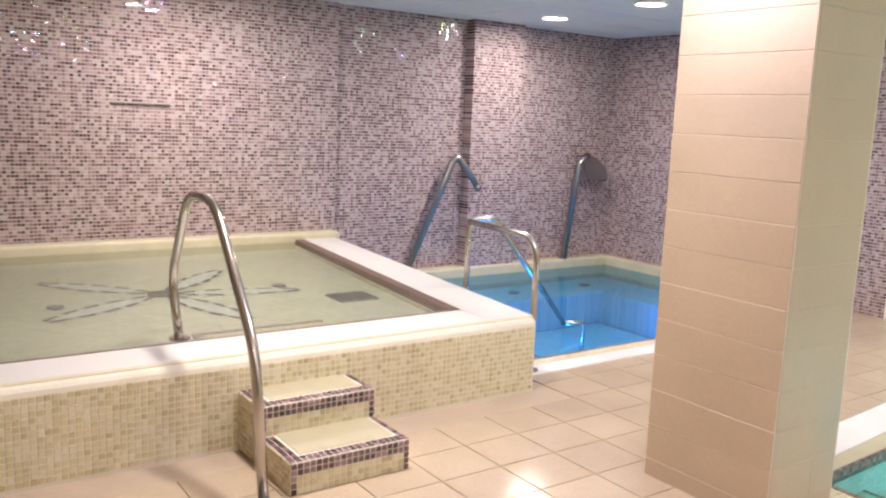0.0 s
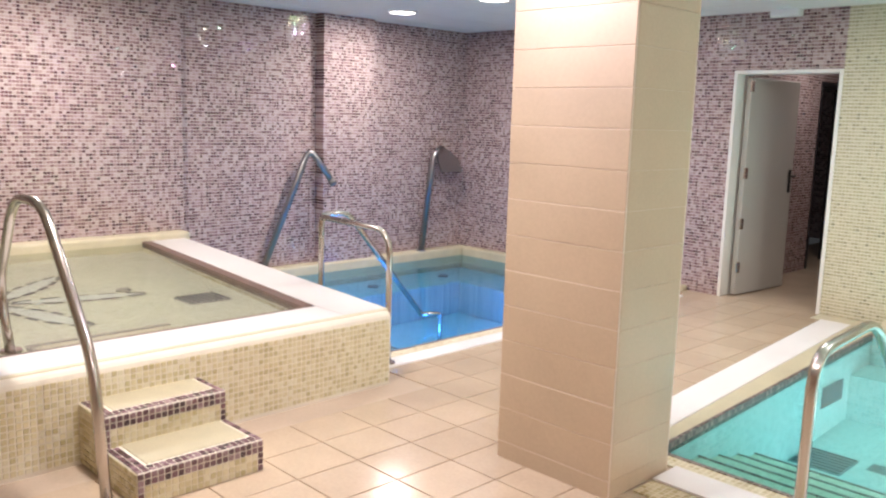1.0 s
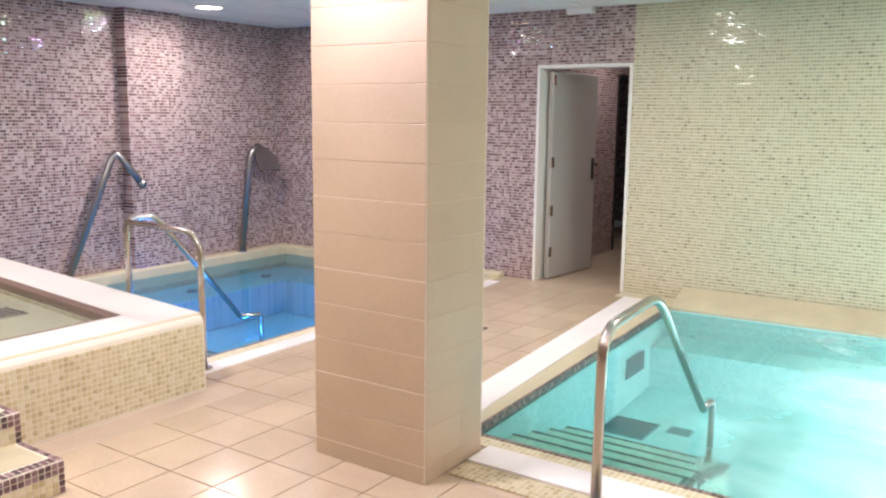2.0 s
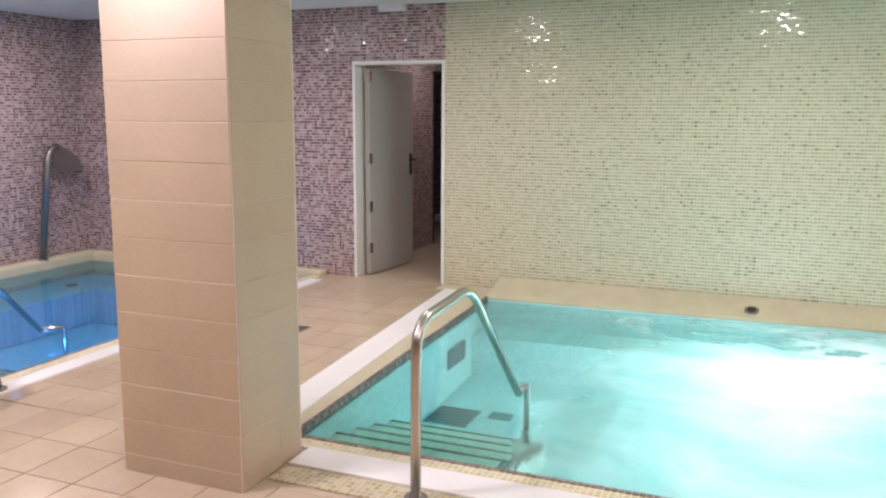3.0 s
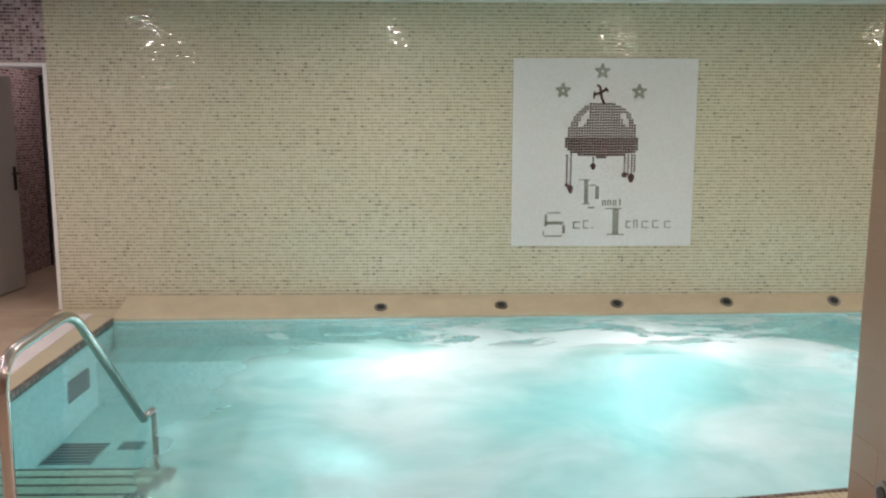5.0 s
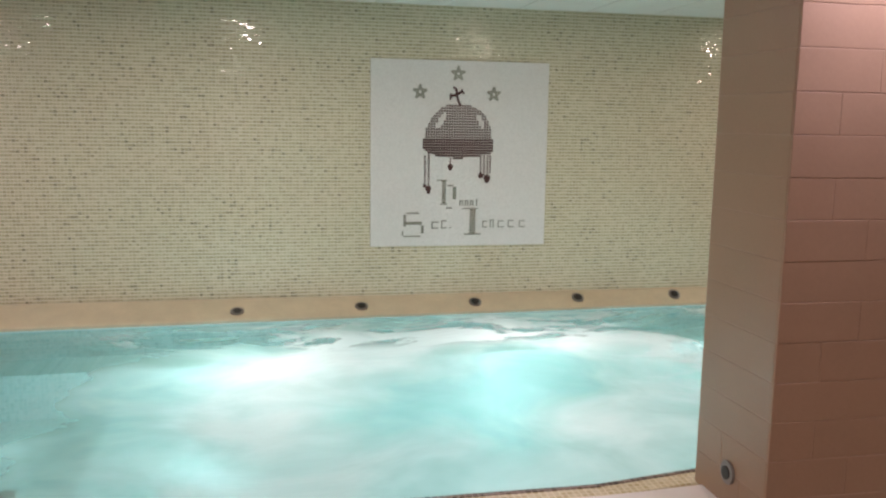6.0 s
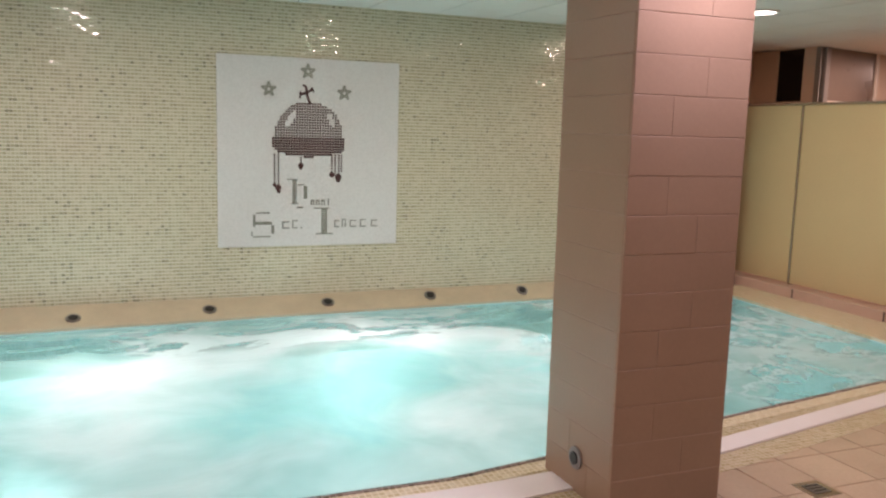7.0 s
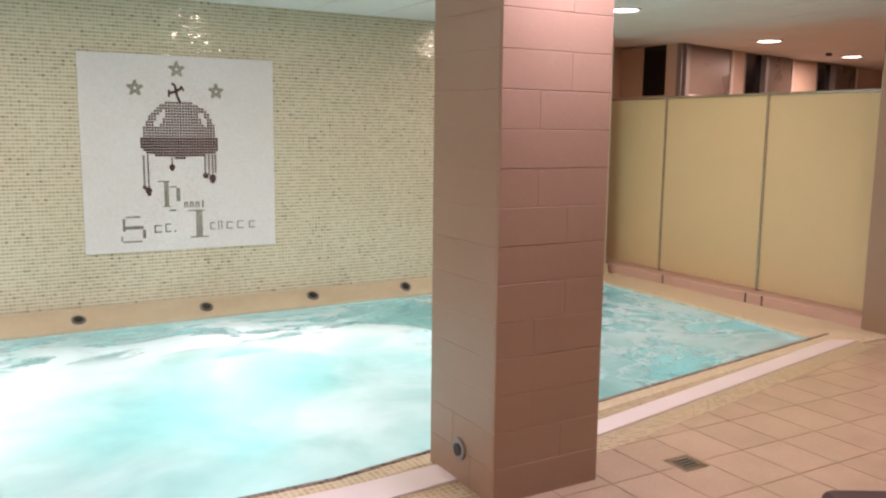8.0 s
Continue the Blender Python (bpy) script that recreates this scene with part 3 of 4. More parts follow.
# flower of dark mosaic petals on the spa floor
FX, FY = -1.75, -5.60
for a in map(math.radians, (17, 76, 137, 225, 301)):
    bm = bmesh.new()
    ln = 0.78
    for side in (-1, 1):
        prev = None
        for i in range(15):
            t = i / 14
            wdt = 0.065 * math.sin(math.pi * t) ** 0.8 * side
            r = 0.1 + ln * t
            p = [Vector((FX + math.cos(a) * r - math.sin(a) * o, FY + math.sin(a) * r + math.cos(a) * o, SPA_BED + 0.004)) for o in (wdt, wdt + 0.035 * side)]
            cur = [bm.verts.new(q) for q in p]
            if prev and i % 3:
                bm.faces.new((prev[0], cur[0], cur[1], prev[1]))
            prev = cur
    part("petal", bm, petal_dark, spa, "dark mosaic petal outline")
    bm = bmesh.new()
    prev = None
    for i in range(15):
        t = i / 14
        wdt, r = 0.065 * math.sin(math.pi * t) ** 0.8 + 0.001, 0.1 + ln * t
        cur = [bm.verts.new((FX + math.cos(a) * r - math.sin(a) * o, FY + math.sin(a) * r + math.cos(a) * o, SPA_BED + 0.003)) for o in (-wdt, wdt)]
        if prev:
            bm.faces.new((prev[0], cur[0], cur[1], prev[1]))
        prev = cur
    part("petal", bm, petal_pale, spa, "pale mosaic petal")
part("flower_centre", disc((FX, FY, SPA_BED + 0.004), 0.09, 0.006), petal_dark, spa)
for x, y in ((-1.70, -4.82), (-1.62, -6.25)):
    part("jet", disc((x, y, SPA_BED + 0.006), 0.05, 0.012, "Z", 18, 0.003), dark_steel, spa)

# steps up to it
steps = thing("spa_steps", (0.4, -5.43, 0), "two cream mosaic steps with purple mosaic edges", "steps")
ST = [(0.61, 0.0, 0.14), (0.295, 0.14, 0.277)]
SY0, SY1 = -5.775, -5.21
blocks = []
for x1, z0, z1 in ST:
    blocks.append(part("step", box((SPA_X - 0.02, SY0, 0), (x1, SY1, z1), 0.006, 2), cream_grout, steps))
    part("tread", box((SPA_X + 0.002, SY0 + 0.07, z1 - 0.01), (x1 - 0.07, SY1 - 0.04, z1 + 0.004), 0.002), tread_cream, steps, "smooth cream tread")

# ---- blue pool ----
BX0, BX1, BY0, BY1 = LEFTW, -0.43, -3.58, 0.0
BBED = -0.55
blue = thing("plunge_pool", (-1.9, -1.8, BBED), "small pool with clear water lit blue from below", "pool")
part("pool_floor", box((BX0, BY0, BBED - 0.1), (BX1, BY1, BBED)), blue_tile, blue)
part("pool_wall", box((BX1, BY0, BBED), (BX1 + 0.1, BY1, -0.02)), blue_tile_y, blue)
part("pool_wall", box((BX0, BY0 - 0.08, BBED), (BX1 + 0.1, BY0, -0.02)), blue_tile_x, blue)
part("bench", box((BX0, BY0, BBED), (BX0 + 0.75, BY1, -0.2), 0.02), blue_tile, blue, "submerged bench")
part("bench", box((BX0 + 0.75, BY1 - 0.75, BBED), (BX1 - 0.3, BY1, -0.2), 0.02), blue_tile, blue, "submerged bench")
sheet_water("water", [(BX0, BY0), (BX1, BY0), (BX1, BY1), (BX0, BY1)], -0.05, blue_water, blue, "clear blue water")
part("ledge", box((BX0, BY0, -0.3), (BX0 + 0.15, BY1, 0.05), 0.025, 3), cream_smooth, blue, "cream ledge along the wall")
part("ledge", box((BX0 + 0.15, BY1 - 0.12, -0.3), (-0.3, BY1, 0.05), 0.025, 3), cream_smooth, blue)
part("coping", box((BX1, BY0 - 0.3, -0.02), (-0.315, BY1 - 0.12, 0.006), 0.004), cream_top, blue)
part("dark_line", box((BX1 - 0.012, BY0, -0.08), (BX1 + 0.006, BY1 - 0.12, 0.009)), dark_band, blue)
part("grip_strip", box((-0.318, -3.93, -0.2), (-0.175, -0.3, 0.012), 0.006), white_grip, blue, "white non-slip edging tiles")
for k in range(3):
    part("pool_step", box((-1.25, BY0, BBED), (BX1 - 0.012, BY0 + 0.28 * (k + 1), -0.10 - 0.1 * k), 0.006), spa_tile, blue)
    part("nosing", box((-1.25, BY0 + 0.28 * (k + 1) - 0.02, -0.11 - 0.1 * k), (BX1 - 0.012, BY0 + 0.28 * (k + 1) + 0.004, -0.096 - 0.1 * k)), dark_band, blue)
for x, y in ((-2.9, -1.7), (-2.0, -0.4), (-2.9, -0.7)):
    part("jet", disc((x, y, -0.192), 0.06, 0.014, "Z", 18, 0.003), dark_steel, blue)


# ---- handrails and water spouts ----
def rail_flange(rail, x, y, z):
    part("flange", disc((x, y, z + 0.006), 0.05, 0.012, "Z", 20, 0.003), steel, rail)


rail = thing("handrail", (2.5, -3.97, 0), "bent stainless steel handrail into the large pool", "handrail", "pool handrails")
part("tube", tube(rounded([(2.465, -4.07, 0), (2.465, -4.06, 0.735), (2.46, -3.44, 0.765), (2.46, -2.63, -0.01)], 0.13), 0.022), steel, rail, smooth=True)
part("tube", tube(rounded([(2.46, -2.65, 0.0), (2.46, -2.46, -0.01), (2.46, -2.46, -0.43)], 0.03), 0.017), dark_steel, rail, smooth=True)
rail_flange(rail, 2.465, -4.07, 0.002)

rail = thing("handrail", (0.6, -5.83, 0), "bent stainless steel handrail over the spa steps", "handrail", "pool handrails")
part("tube", tube(rounded([(0.635, -5.9, 0), (0.53, -5.9, 0.61), (0.075, -5.9, 1.155), (-0.275, -5.9, 1.155), (-0.545, -5.9, 0.70), (-0.42, -5.9, 0.40)], 0.13), 0.022), steel, rail, smooth=True)
rail_flange(rail, 0.635, -5.9, 0.0)
rail_flange(rail, -0.425, -5.9, RIM - 0.015)

rail = thing("handrail", (-0.2, -3.76, 0), "stainless steel handrail looping down into the blue pool", "handrail", "pool handrails")
part("tube", tube(rounded([(-0.235, -3.78, 0), (-0.235, -3.78, 0.85), (-0.94, -3.78, 0.862)], 0.15), 0.02), steel, rail, smooth=True)
part("tube", tube(rounded([(-0.94, -3.78, 0), (-0.94, -3.78, 0.88), (-0.94, -3.56, 0.88), (-0.94, -2.84, 0.05)], 0.07), 0.02), steel, rail, smooth=True)
part("tube", tube(rounded([(-0.94, -2.86, 0.06), (-0.94, -2.64, 0.03), (-0.94, -2.64, -0.45)], 0.03), 0.017), steel, rail, smooth=True)
rail_flange(rail, -0.235, -3.78, 0.012)
rail_flange(rail, -0.94, -3.78, 0.0)

spout = thing("water_spout", (-3.36, -2.74, 0.05), "tall bent steel neck shower on the pool ledge", "pool shower", "pool showers")
part("tube", tube(rounded([(-3.25, -2.80, 0.03), (-3.2, -2.29, 1.215), (-3.09, -2.08, 0.87)], 0.12), 0.032), dark_steel, spout, smooth=True)
part("outlet", tube([(-3.10, -2.10, 0.905), (-3.085, -2.07, 0.855)], 0.037), dark_steel, spout, smooth=True)
part("collar", disc((-3.25, -2.80, 0.055), 0.055, 0.014, "Z", 20, 0.003), dark_steel, spout)
spout = thing("water_spout", (-3.25, -0.7, 0.05), "tall steel water spout with a flat fan-shaped outlet", "pool shower", "pool showers")
part("tube", tube(rounded([(-3.24, -0.73, 0.03), (-3.21, -0.60, 1.13), (-3.19, -0.49, 1.21)], 0.06), 0.034), dark_steel, spout, smooth=True)
part("collar", disc((-3.24, -0.73, 0.055), 0.055, 0.014, "Z", 20, 0.003), dark_steel, spout)
bm = bmesh.new()
fan = ((-3.2, -0.55, 1.20), (-3.2, -0.45, 1.215), (-3.18, -0.27, 1.10), (-3.15, -0.19, 0.935), (-3.15, -0.52, 0.935), (-3.18, -0.56, 1.06))
vs = [[bm.verts.new((x + dx, y, z)) for x, y, z in fan] for dx in (-0.012, 0.012)]
bm.faces.new(vs[0]), bm.faces.new(vs[1])
for k in range(6):
    bm.faces.new((vs[0][k], vs[0][(k + 1) % 6], vs[1][(k + 1) % 6], vs[1][k]))
part("fan_outlet", bm, dark_steel, spout)

# ---- door and corridor ----
door = thing("door_1", (0.03, 0.05, 0), "open pale fire door with a black lever handle", "door", "", "structure")
part("frame", box((0.0, -0.012, 0), (0.03, 0.2, 2.03), 0.004), white_paint, door)
part("frame", box((0.9, -0.012, 0), (0.93, 0.2, 2.03), 0.004), white_paint, door)
part("frame", box((0.03, -0.012, 2.0), (0.9, 0.2, 2.03), 0.004), white_paint, door)
part("threshold", box((0.03, -0.01, -0.01), (0.9, 0.2, 0.003)), floor_tile, door)
TURN = pose(0.085, 0.12, 0, 0, 0, 85)


def on_leaf(name, bm, mat, parent, label=""):
    bm.transform(TURN)
    return part(name, bm, mat, parent, label)


leaf = on_leaf("leaf", box((0.0, -0.025, 0.012), (0.84, 0.025, 1.975), 0.004), door_paint, door)
for z in (0.22, 0.62, 1.08, 1.85):
    on_leaf("hinge", box((-0.025, -0.045, z), (0.02, -0.025, z + 0.1), 0.004), steel, leaf, "steel hinge")
on_leaf("handle_plate", box((0.765, -0.036, 0.93), (0.805, -0.025, 1.15), 0.004), black_plastic, leaf, "black handle plate")
on_leaf("handle", tube(rounded([(0.785, -0.03, 1.09), (0.785, -0.09, 1.09), (0.66, -0.09, 1.09)], 0.03), 0.011, 10), black_plastic, leaf, "black lever handle")
slab("floor_corridor", (-0.9, 0.0, -0.1), (1.3, 5.0, 0.0), floor_tile, "beige tiled corridor floor")
slab("wall_corridor_west", (-0.3, 0.2, 0), (-0.12, 2.2, 2.5), purple_y, "purple mosaic corridor wall")
slab("wall_corridor_west", (-0.3, 2.2, 2.05), (-0.12, 3.1, 2.5), purple_y, "purple mosaic over the inner doorway")
slab("wall_corridor_west", (-0.3, 3.1, 0), (-0.12, 5.0, 2.5), purple_y, "purple mosaic corridor wall")
slab("wall_closet", (-1.3, 2.0, 0), (-1.1, 3.3, 2.5), wall_paint, "plain wall of a dark side room")
slab("wall_corridor_east", (1.2, 0.2, 0), (1.4, 5.0, 2.5), purple_y, "purple mosaic corridor wall")
slab("wall_corridor_end", (-1.3, 5.0, 0), (1.4, 5.2, 2.5), purple_x, "purple mosaic corridor wall")
slab("ceiling_corridor", (-1.3, 0.2, 2.5), (1.4, 5.2, 2.6), ceiling_paint, "corridor ceiling")
inner = thing("door_2", (-0.2, 2.2, 0), "inner doorway with a dark frame", "door", "", "structure")
part("frame", box((-0.31, 2.2, 0), (-0.11, 2.25, 2.05), 0.004), black_plastic, inner)
part("frame", box((-0.31, 3.05, 0), (-0.11, 3.1, 2.05), 0.004), black_plastic, inner)
part("frame", box((-0.31, 2.25, 2.0), (-0.11, 3.05, 2.05), 0.004), black_plastic, inner)

sign = thing("emergency_light", (0.43, 0, 2.5), "small white emergency light box above the doorway", "emergency light")
part("housing", box((0.30, -0.07, 2.462), (0.56, 0.0, 2.53), 0.008), white_paint, sign)
part("diffuser", box((0.315, -0.078, 2.47), (0.545, -0.068, 2.52), 0.003), white_grip, sign)

strip = thing("wall_strip", (LEFTP, -5.29, 1.555), "thin brown metal strip on the mosaic wall", "wall strip")
part("bar", box((LEFTP, -5.53, 1.55), (LEFTP + 0.02, -5.08, 1.563), 0.003), brown_metal, strip)

# ---- partition, windows, east side ----
wall_p = thing("partition", (10.2, -1.2, 0), "yellow laminate cubicle partition with slim metal posts", "partition")
part("plinth", box((10.02, -2.98, -0.1), (10.26, 1.05, 0.095), 0.008), plinth_pink, wall_p, "pink tiled plinth")
for a, b in ((-0.57, 1.05), (-1.815, -0.592), (-2.96, -1.837)):
    part("panel", box((10.18, a, 0.11), (10.22, b, 1.865), 0.003), panel_yellow, wall_p)
    part("post", box((10.165, a - 0.022, 0.095), (10.235, a, 1.88), 0.003), steel, wall_p)
for y in (-0.80, -1.84, -2.02):
    part("joint", box((10.012, y - 0.006, 0.0), (10.024, y + 0.006, 0.096), 0.002), brown_metal, wall_p)
part("top_rail", box((10.16, -2.98, 1.865), (10.24, 1.05, 1.888), 0.004), steel, wall_p)

pier = thing("pier", (10.2, -3.25, 0), "tiled pier at the end of the partition, shade put into its brown", "column")
# the column tile in shade, the shade put into the brown
part("core", box((10.0, -3.48, 0), (10.45, -2.985, CEIL), 0.01), column_tile_dim, pier)

WIN = pose(10.97, 0.03, 0, 0, 0, 12.9)


def window(name, m, x0, x1, label, share=0.38):
    """A high strip window in the plane of m: dark night glass beside an open frosted sash."""
    w = thing(name, m @ Vector(((x0 + x1) / 2, 0, 2.0)), label, "window", "", "structure")
    def put(pname, bm, mat, lab="", dad=w):
        bm.transform(m)
        return part(pname, bm, mat, dad, lab)
    z0, z1, mid = 1.93, CEIL, x0 + (x1 - x0) * share
    put("pane", box((x0, 0.03, z0), (mid, 0.036, z1)), night_glass, "dark pane")
    put("frame", box((mid - 0.03, -0.04, z0), (mid + 0.05, 0.05, z1), 0.006), window_grey, "grey window post")
    put("frame", box((x0 - 0.02, -0.01, z0), (x0, 0.05, z1), 0.003), window_grey)
    put("sill", box((x0 - 0.02, -0.05, z0 - 0.03), (x1 + 0.02, 0.05, z0), 0.004), wall_paint)
    put("sash_pane", box((mid + 0.05, 0.0, z0 + 0.03), (x1 - 0.05, 0.012, z1)), frosted, "frosted brownish pane")
    put("sash_frame", box((x1 - 0.05, -0.02, z0), (x1, 0.04, z1), 0.004), window_frame_mat, "pale sash frame")
    put("sash_frame", box((mid + 0.05, -0.02, z0), (x1 - 0.05, 0.04, z0 + 0.03), 0.004), window_frame_mat, "pale sash frame")
    return w


night_glass = plain("night_glass", (0.006, 0.006, 0.008), 0.06, var=0.2)
window_grey = plain("window_metal", (0.22, 0.20, 0.19), 0.4, var=0.1)
window_frame_mat = plain("window_frame", (0.62, 0.54, 0.48), 0.45, var=0.06)
frosted = plain("frosted_pane", (0.17, 0.125, 0.10), 0.3, var=0.12)


def rotated_wall(name, m, a, b, label):
    bm = box(a, b)
    bm.transform(m)
    return tagged(part(name, bm, wall_paint), label, "", "", "structure")


rotated_wall("wall_north_east", WIN, (0.0, 0.06, -0.1), (8.2, 0.2, CEIL + 0.02), "pinkish painted wall with high windows")
for x0, x1 in ((0.0, 1.15), (1.45, 2.75), (3.5, 4.9)):
    window("window_%d" % (1 + (x0 > 1) + (x0 > 4)), WIN, x0, x1, "high strip window, dark at night, with an open frosted sash", 0.38 if x0 > 1 else 0.06)
for a, b in ((1.15, 1.45), (2.75, 3.5), (4.9, 8.2)):
    rotated_wall("wall_pier", WIN, (a + 0.02, 0.0, 1.88), (b - 0.02, 0.06, CEIL + 0.01), "pinkish painted wall between the windows")
rotated_wall("wall_sill", WIN, (0.06, 0.0, -0.1), (8.2, 0.06, 1.88), "pinkish painted wall under the windows")
slab("wall_alcove_east", (10.975, 0.07, -0.1), (11.1, 1.1, 1.95), wall_paint, "pinkish painted alcove wall")
slab("wall_alcove_east", (10.975, 0.655, 1.95), (11.1, 1.1, CEIL), wall_paint, "pinkish painted alcove wall")
w = thing("window_4", (11.0, 0.43, 2.0), "dark high window at night in the alcove", "window", "", "structure")
part("pane", box((10.985, 0.09, 1.95), (11.04, 0.65, CEIL)), night_glass, w)
part("frame", box((10.96, 0.06, 1.95), (11.06, 0.09, CEIL), 0.004), window_grey, w)

# ---- mosaic emblem panel ----
PX0, PX1, PZ0, PZ1 = 4.695, 6.218, 0.532, 2.082
panel = thing("emblem_panel", ((PX0 + PX1) / 2, 0, PZ0), "square white mosaic panel with a dark crown emblem", "wall panel")
part("ground", box((PX0, -0.012, PZ0), (PX1, 0.0, PZ1), 0.002), logo_white, panel)
P_TILE = 0.0218


def cells(inside, x0, x1, z0, z1, p=P_TILE, w=0.36, h=0.34):
    """Small square tiles wherever inside(x, z) holds, white showing between them."""
    bm = bmesh.new()
    for i in range(int(round((x1 - x0) / p))):
        for j in range(int(round((z1 - z0) / p))):
            x, z = x0 + (i + 0.5) * p, z0 + (j + 0.5) * p
            if inside(x, z):
                bm.faces.new([bm.verts.new((x + a * w * p, -0.0165, z + b * h * p)) for a, b in ((-1, -1), (1, -1), (1, 1), (-1, 1))])
    return bm


CX, CZ = 5.44, 1.385


def dome(x, z):
    dx, dz = x - CX, z - CZ
    if dz < 0.05:
        return False
    shine = ((dx + 0.155 - 0.35 * (dz - 0.2)) / 0.03) ** 2 + ((dz - 0.2) / 0.065) ** 2 < 1 or ((dx - 0.185 + 0.3 * (dz - 0.2)) / 0.022) ** 2 + ((dz - 0.2) / 0.06) ** 2 < 1
    return (abs(dx) / 0.29) ** 2.2 + (max(dz - 0.02, 0) / 0.325) ** 2.2 < 1 and not shine


def brim(x, z):
    dx, dz = x - CX, z - CZ
    low = -0.055 - 0.055 * (1 - (dx / 0.3) ** 2)
    return abs(dx) < 0.303 - 0.4 * max(0, -0.03 - dz) and low < dz < 0.05


part("dome", cells(dome, CX - 0.31, CX + 0.31, CZ - 0.12, CZ + 0.36), ink, panel, "dark brown mosaic dome")
part("brim", cells(brim, CX - 0.31, CX + 0.31, CZ - 0.12, CZ + 0.07, P_TILE, 0.44, 0.40), ink, panel, "dark brown mosaic brim")


def ribbon(points, w, name="ribbon", mat=None, label=""):
    """A flat inlay of even width along a line of (x, z)."""
    bm = bmesh.new()
    pts = [Vector((x, z)) for x, z in points]
    ends = []
    for k, p in enumerate(pts):
        d = (pts[min(k + 1, len(pts) - 1)] - pts[max(k - 1, 0)]).normalized()
        n = Vector((-d.y, d.x)) * w / 2
        ends.append([bm.verts.new((q.x, y, q.y)) for q in (p + n, p - n) for y in (-0.0165, -0.010)])
    for a, b in zip(ends, ends[1:]):
        bm.faces.new((a[0], b[0], b[2], a[2]))
        bm.faces.new((a[0], a[1], b[1], b[0]))
        bm.faces.new((a[2], b[2], b[3], a[3]))
    return part(name, bm, mat, panel, label)


def star(cx, cz, r):
    """A five-pointed star of thin strokes."""
    tips = [(cx + r * math.sin(k * 4 * math.pi / 5), cz + r * math.cos(k * 4 * math.pi / 5)) for k in range(6)]
    bm = bmesh.new()
    for (ax, az), (bx, bz) in zip(tips, tips[1:]):
        d = Vector((bx - ax, bz - az)).normalized()
        n = Vector((-d.y, d.x)) * 0.008
        lift = -0.0165 - 0.0002 * len(bm.faces)
        bm.faces.new([bm.verts.new((x, lift, z)) for x, z in ((ax + n.x, az + n.y), (bx + n.x, bz + n.y), (bx - n.x, bz - n.y), (ax - n.x, az - n.y))])
    return bm


for cx, cz in ((5.106, 1.82), (5.427, 1.975), (5.735, 1.812)):
    part("star", star(cx, cz, 0.062), ink_green, panel)
# little slanted cross on the dome
ribbon([(5.45, 1.71), (5.425, 1.765), (5.41, 1.85), (5.385, 1.865)], 0.02, "cross_bar", ink)
ribbon([(5.355, 1.785), (5.41, 1.80), (5.47, 1.835)], 0.022, "cross_bar", ink)
ribbon([(5.365, 1.815), (5.362, 1.755)], 0.014, "cross_bar", ink)
ribbon([(5.455, 1.848), (5.478, 1.81)], 0.014, "cross_bar", ink)
# hanging chains with their pendants
for x, z in ((5.152, 1.06), (5.184, 1.045), (5.632, 1.15), (5.662, 1.13), (5.692, 1.13), (5.716, 1.15)):
    part("chain", cells(lambda u, v: True, x - P_TILE / 2, x + P_TILE / 2, z, z + P_TILE * round((1.30 - z) / P_TILE), P_TILE, 0.33, 0.33), ink, panel)
for x, z, r in ((5.152, 1.045, 0.016), (5.182, 1.02, 0.027), (5.186, 0.99, 0.016), (5.635, 1.13, 0.024), (5.69, 1.11, 0.03), (5.69, 1.085, 0.02), (5.37, 1.205, 0.024), (5.37, 1.185, 0.014)):
    part("pendant", disc((x, -0.013, z), r, 0.007, "Y", 8), ink, panel)
part("chain", cells(lambda u, v: True, 5.359, 5.359 + P_TILE, 1.215, 1.215 + 3 * P_TILE, P_TILE, 0.3, 0.36), ink, panel)


def bars(items, mat):
    for x0, z0, x1, z1 in items:
        part("lettering_bar", box((x0, -0.0165, z0), (x1, -0.011, z1)), mat, panel)


# writing set as plain bars of its size and colour: tall initials, small upright bars between thin rules
for x0, z0, x1, z1 in ((5.30, 0.895, 5.335, 1.085), (5.545, 0.635, 5.60, 0.845)):
    part("lettering_bar", cells(lambda u, v: True, x0, x1, z0, z1, 0.0175, 0.5, 0.36), ink_green, panel)
bars([(5.255, 1.085, 5.345, 1.094), (5.35, 1.04, 5.40, 1.05), (5.395, 0.93, 5.425, 1.035), (5.34, 0.85, 5.39, 0.862), (5.29, 0.885, 5.35, 0.893)], ink_green)
bars([(5.485, 0.845, 5.62, 0.853), (5.50, 0.625, 5.645, 0.634)], ink_green)
bars([(4.975, 0.70, 4.995, 0.80), (5.0, 0.808, 5.11, 0.818), (4.985, 0.715, 5.13, 0.74), (5.125, 0.64, 5.148, 0.71), (4.975, 0.61, 5.12, 0.622), (4.96, 0.622, 4.972, 0.66)], ink_green)
for x0, x1, z0, z1 in ((5.455, 5.485, 0.875, 0.92), (5.50, 5.53, 0.875, 0.92), (5.545, 5.575, 0.875, 0.92), (5.60, 5.61, 0.875, 0.93), (5.215, 5.275, 0.68, 0.74), (5.30, 5.345, 0.68, 0.75),
                       (5.66, 5.70, 0.685, 0.745), (5.725, 5.76, 0.685, 0.755), (5.795, 5.85, 0.685, 0.745), (5.885, 5.94, 0.685, 0.75), (5.985, 6.04, 0.685, 0.745)):
    t = 0.009
    bars([(x0, z0, x0 + t, z1), (x0 + t, z1 - t, x1, z1)] + ([(x0 + t, z0, x1, z0 + t)] if x1 - x0 > 0.04 else [(x1 - t, z0, x1, z1 - t)]), ink_green)
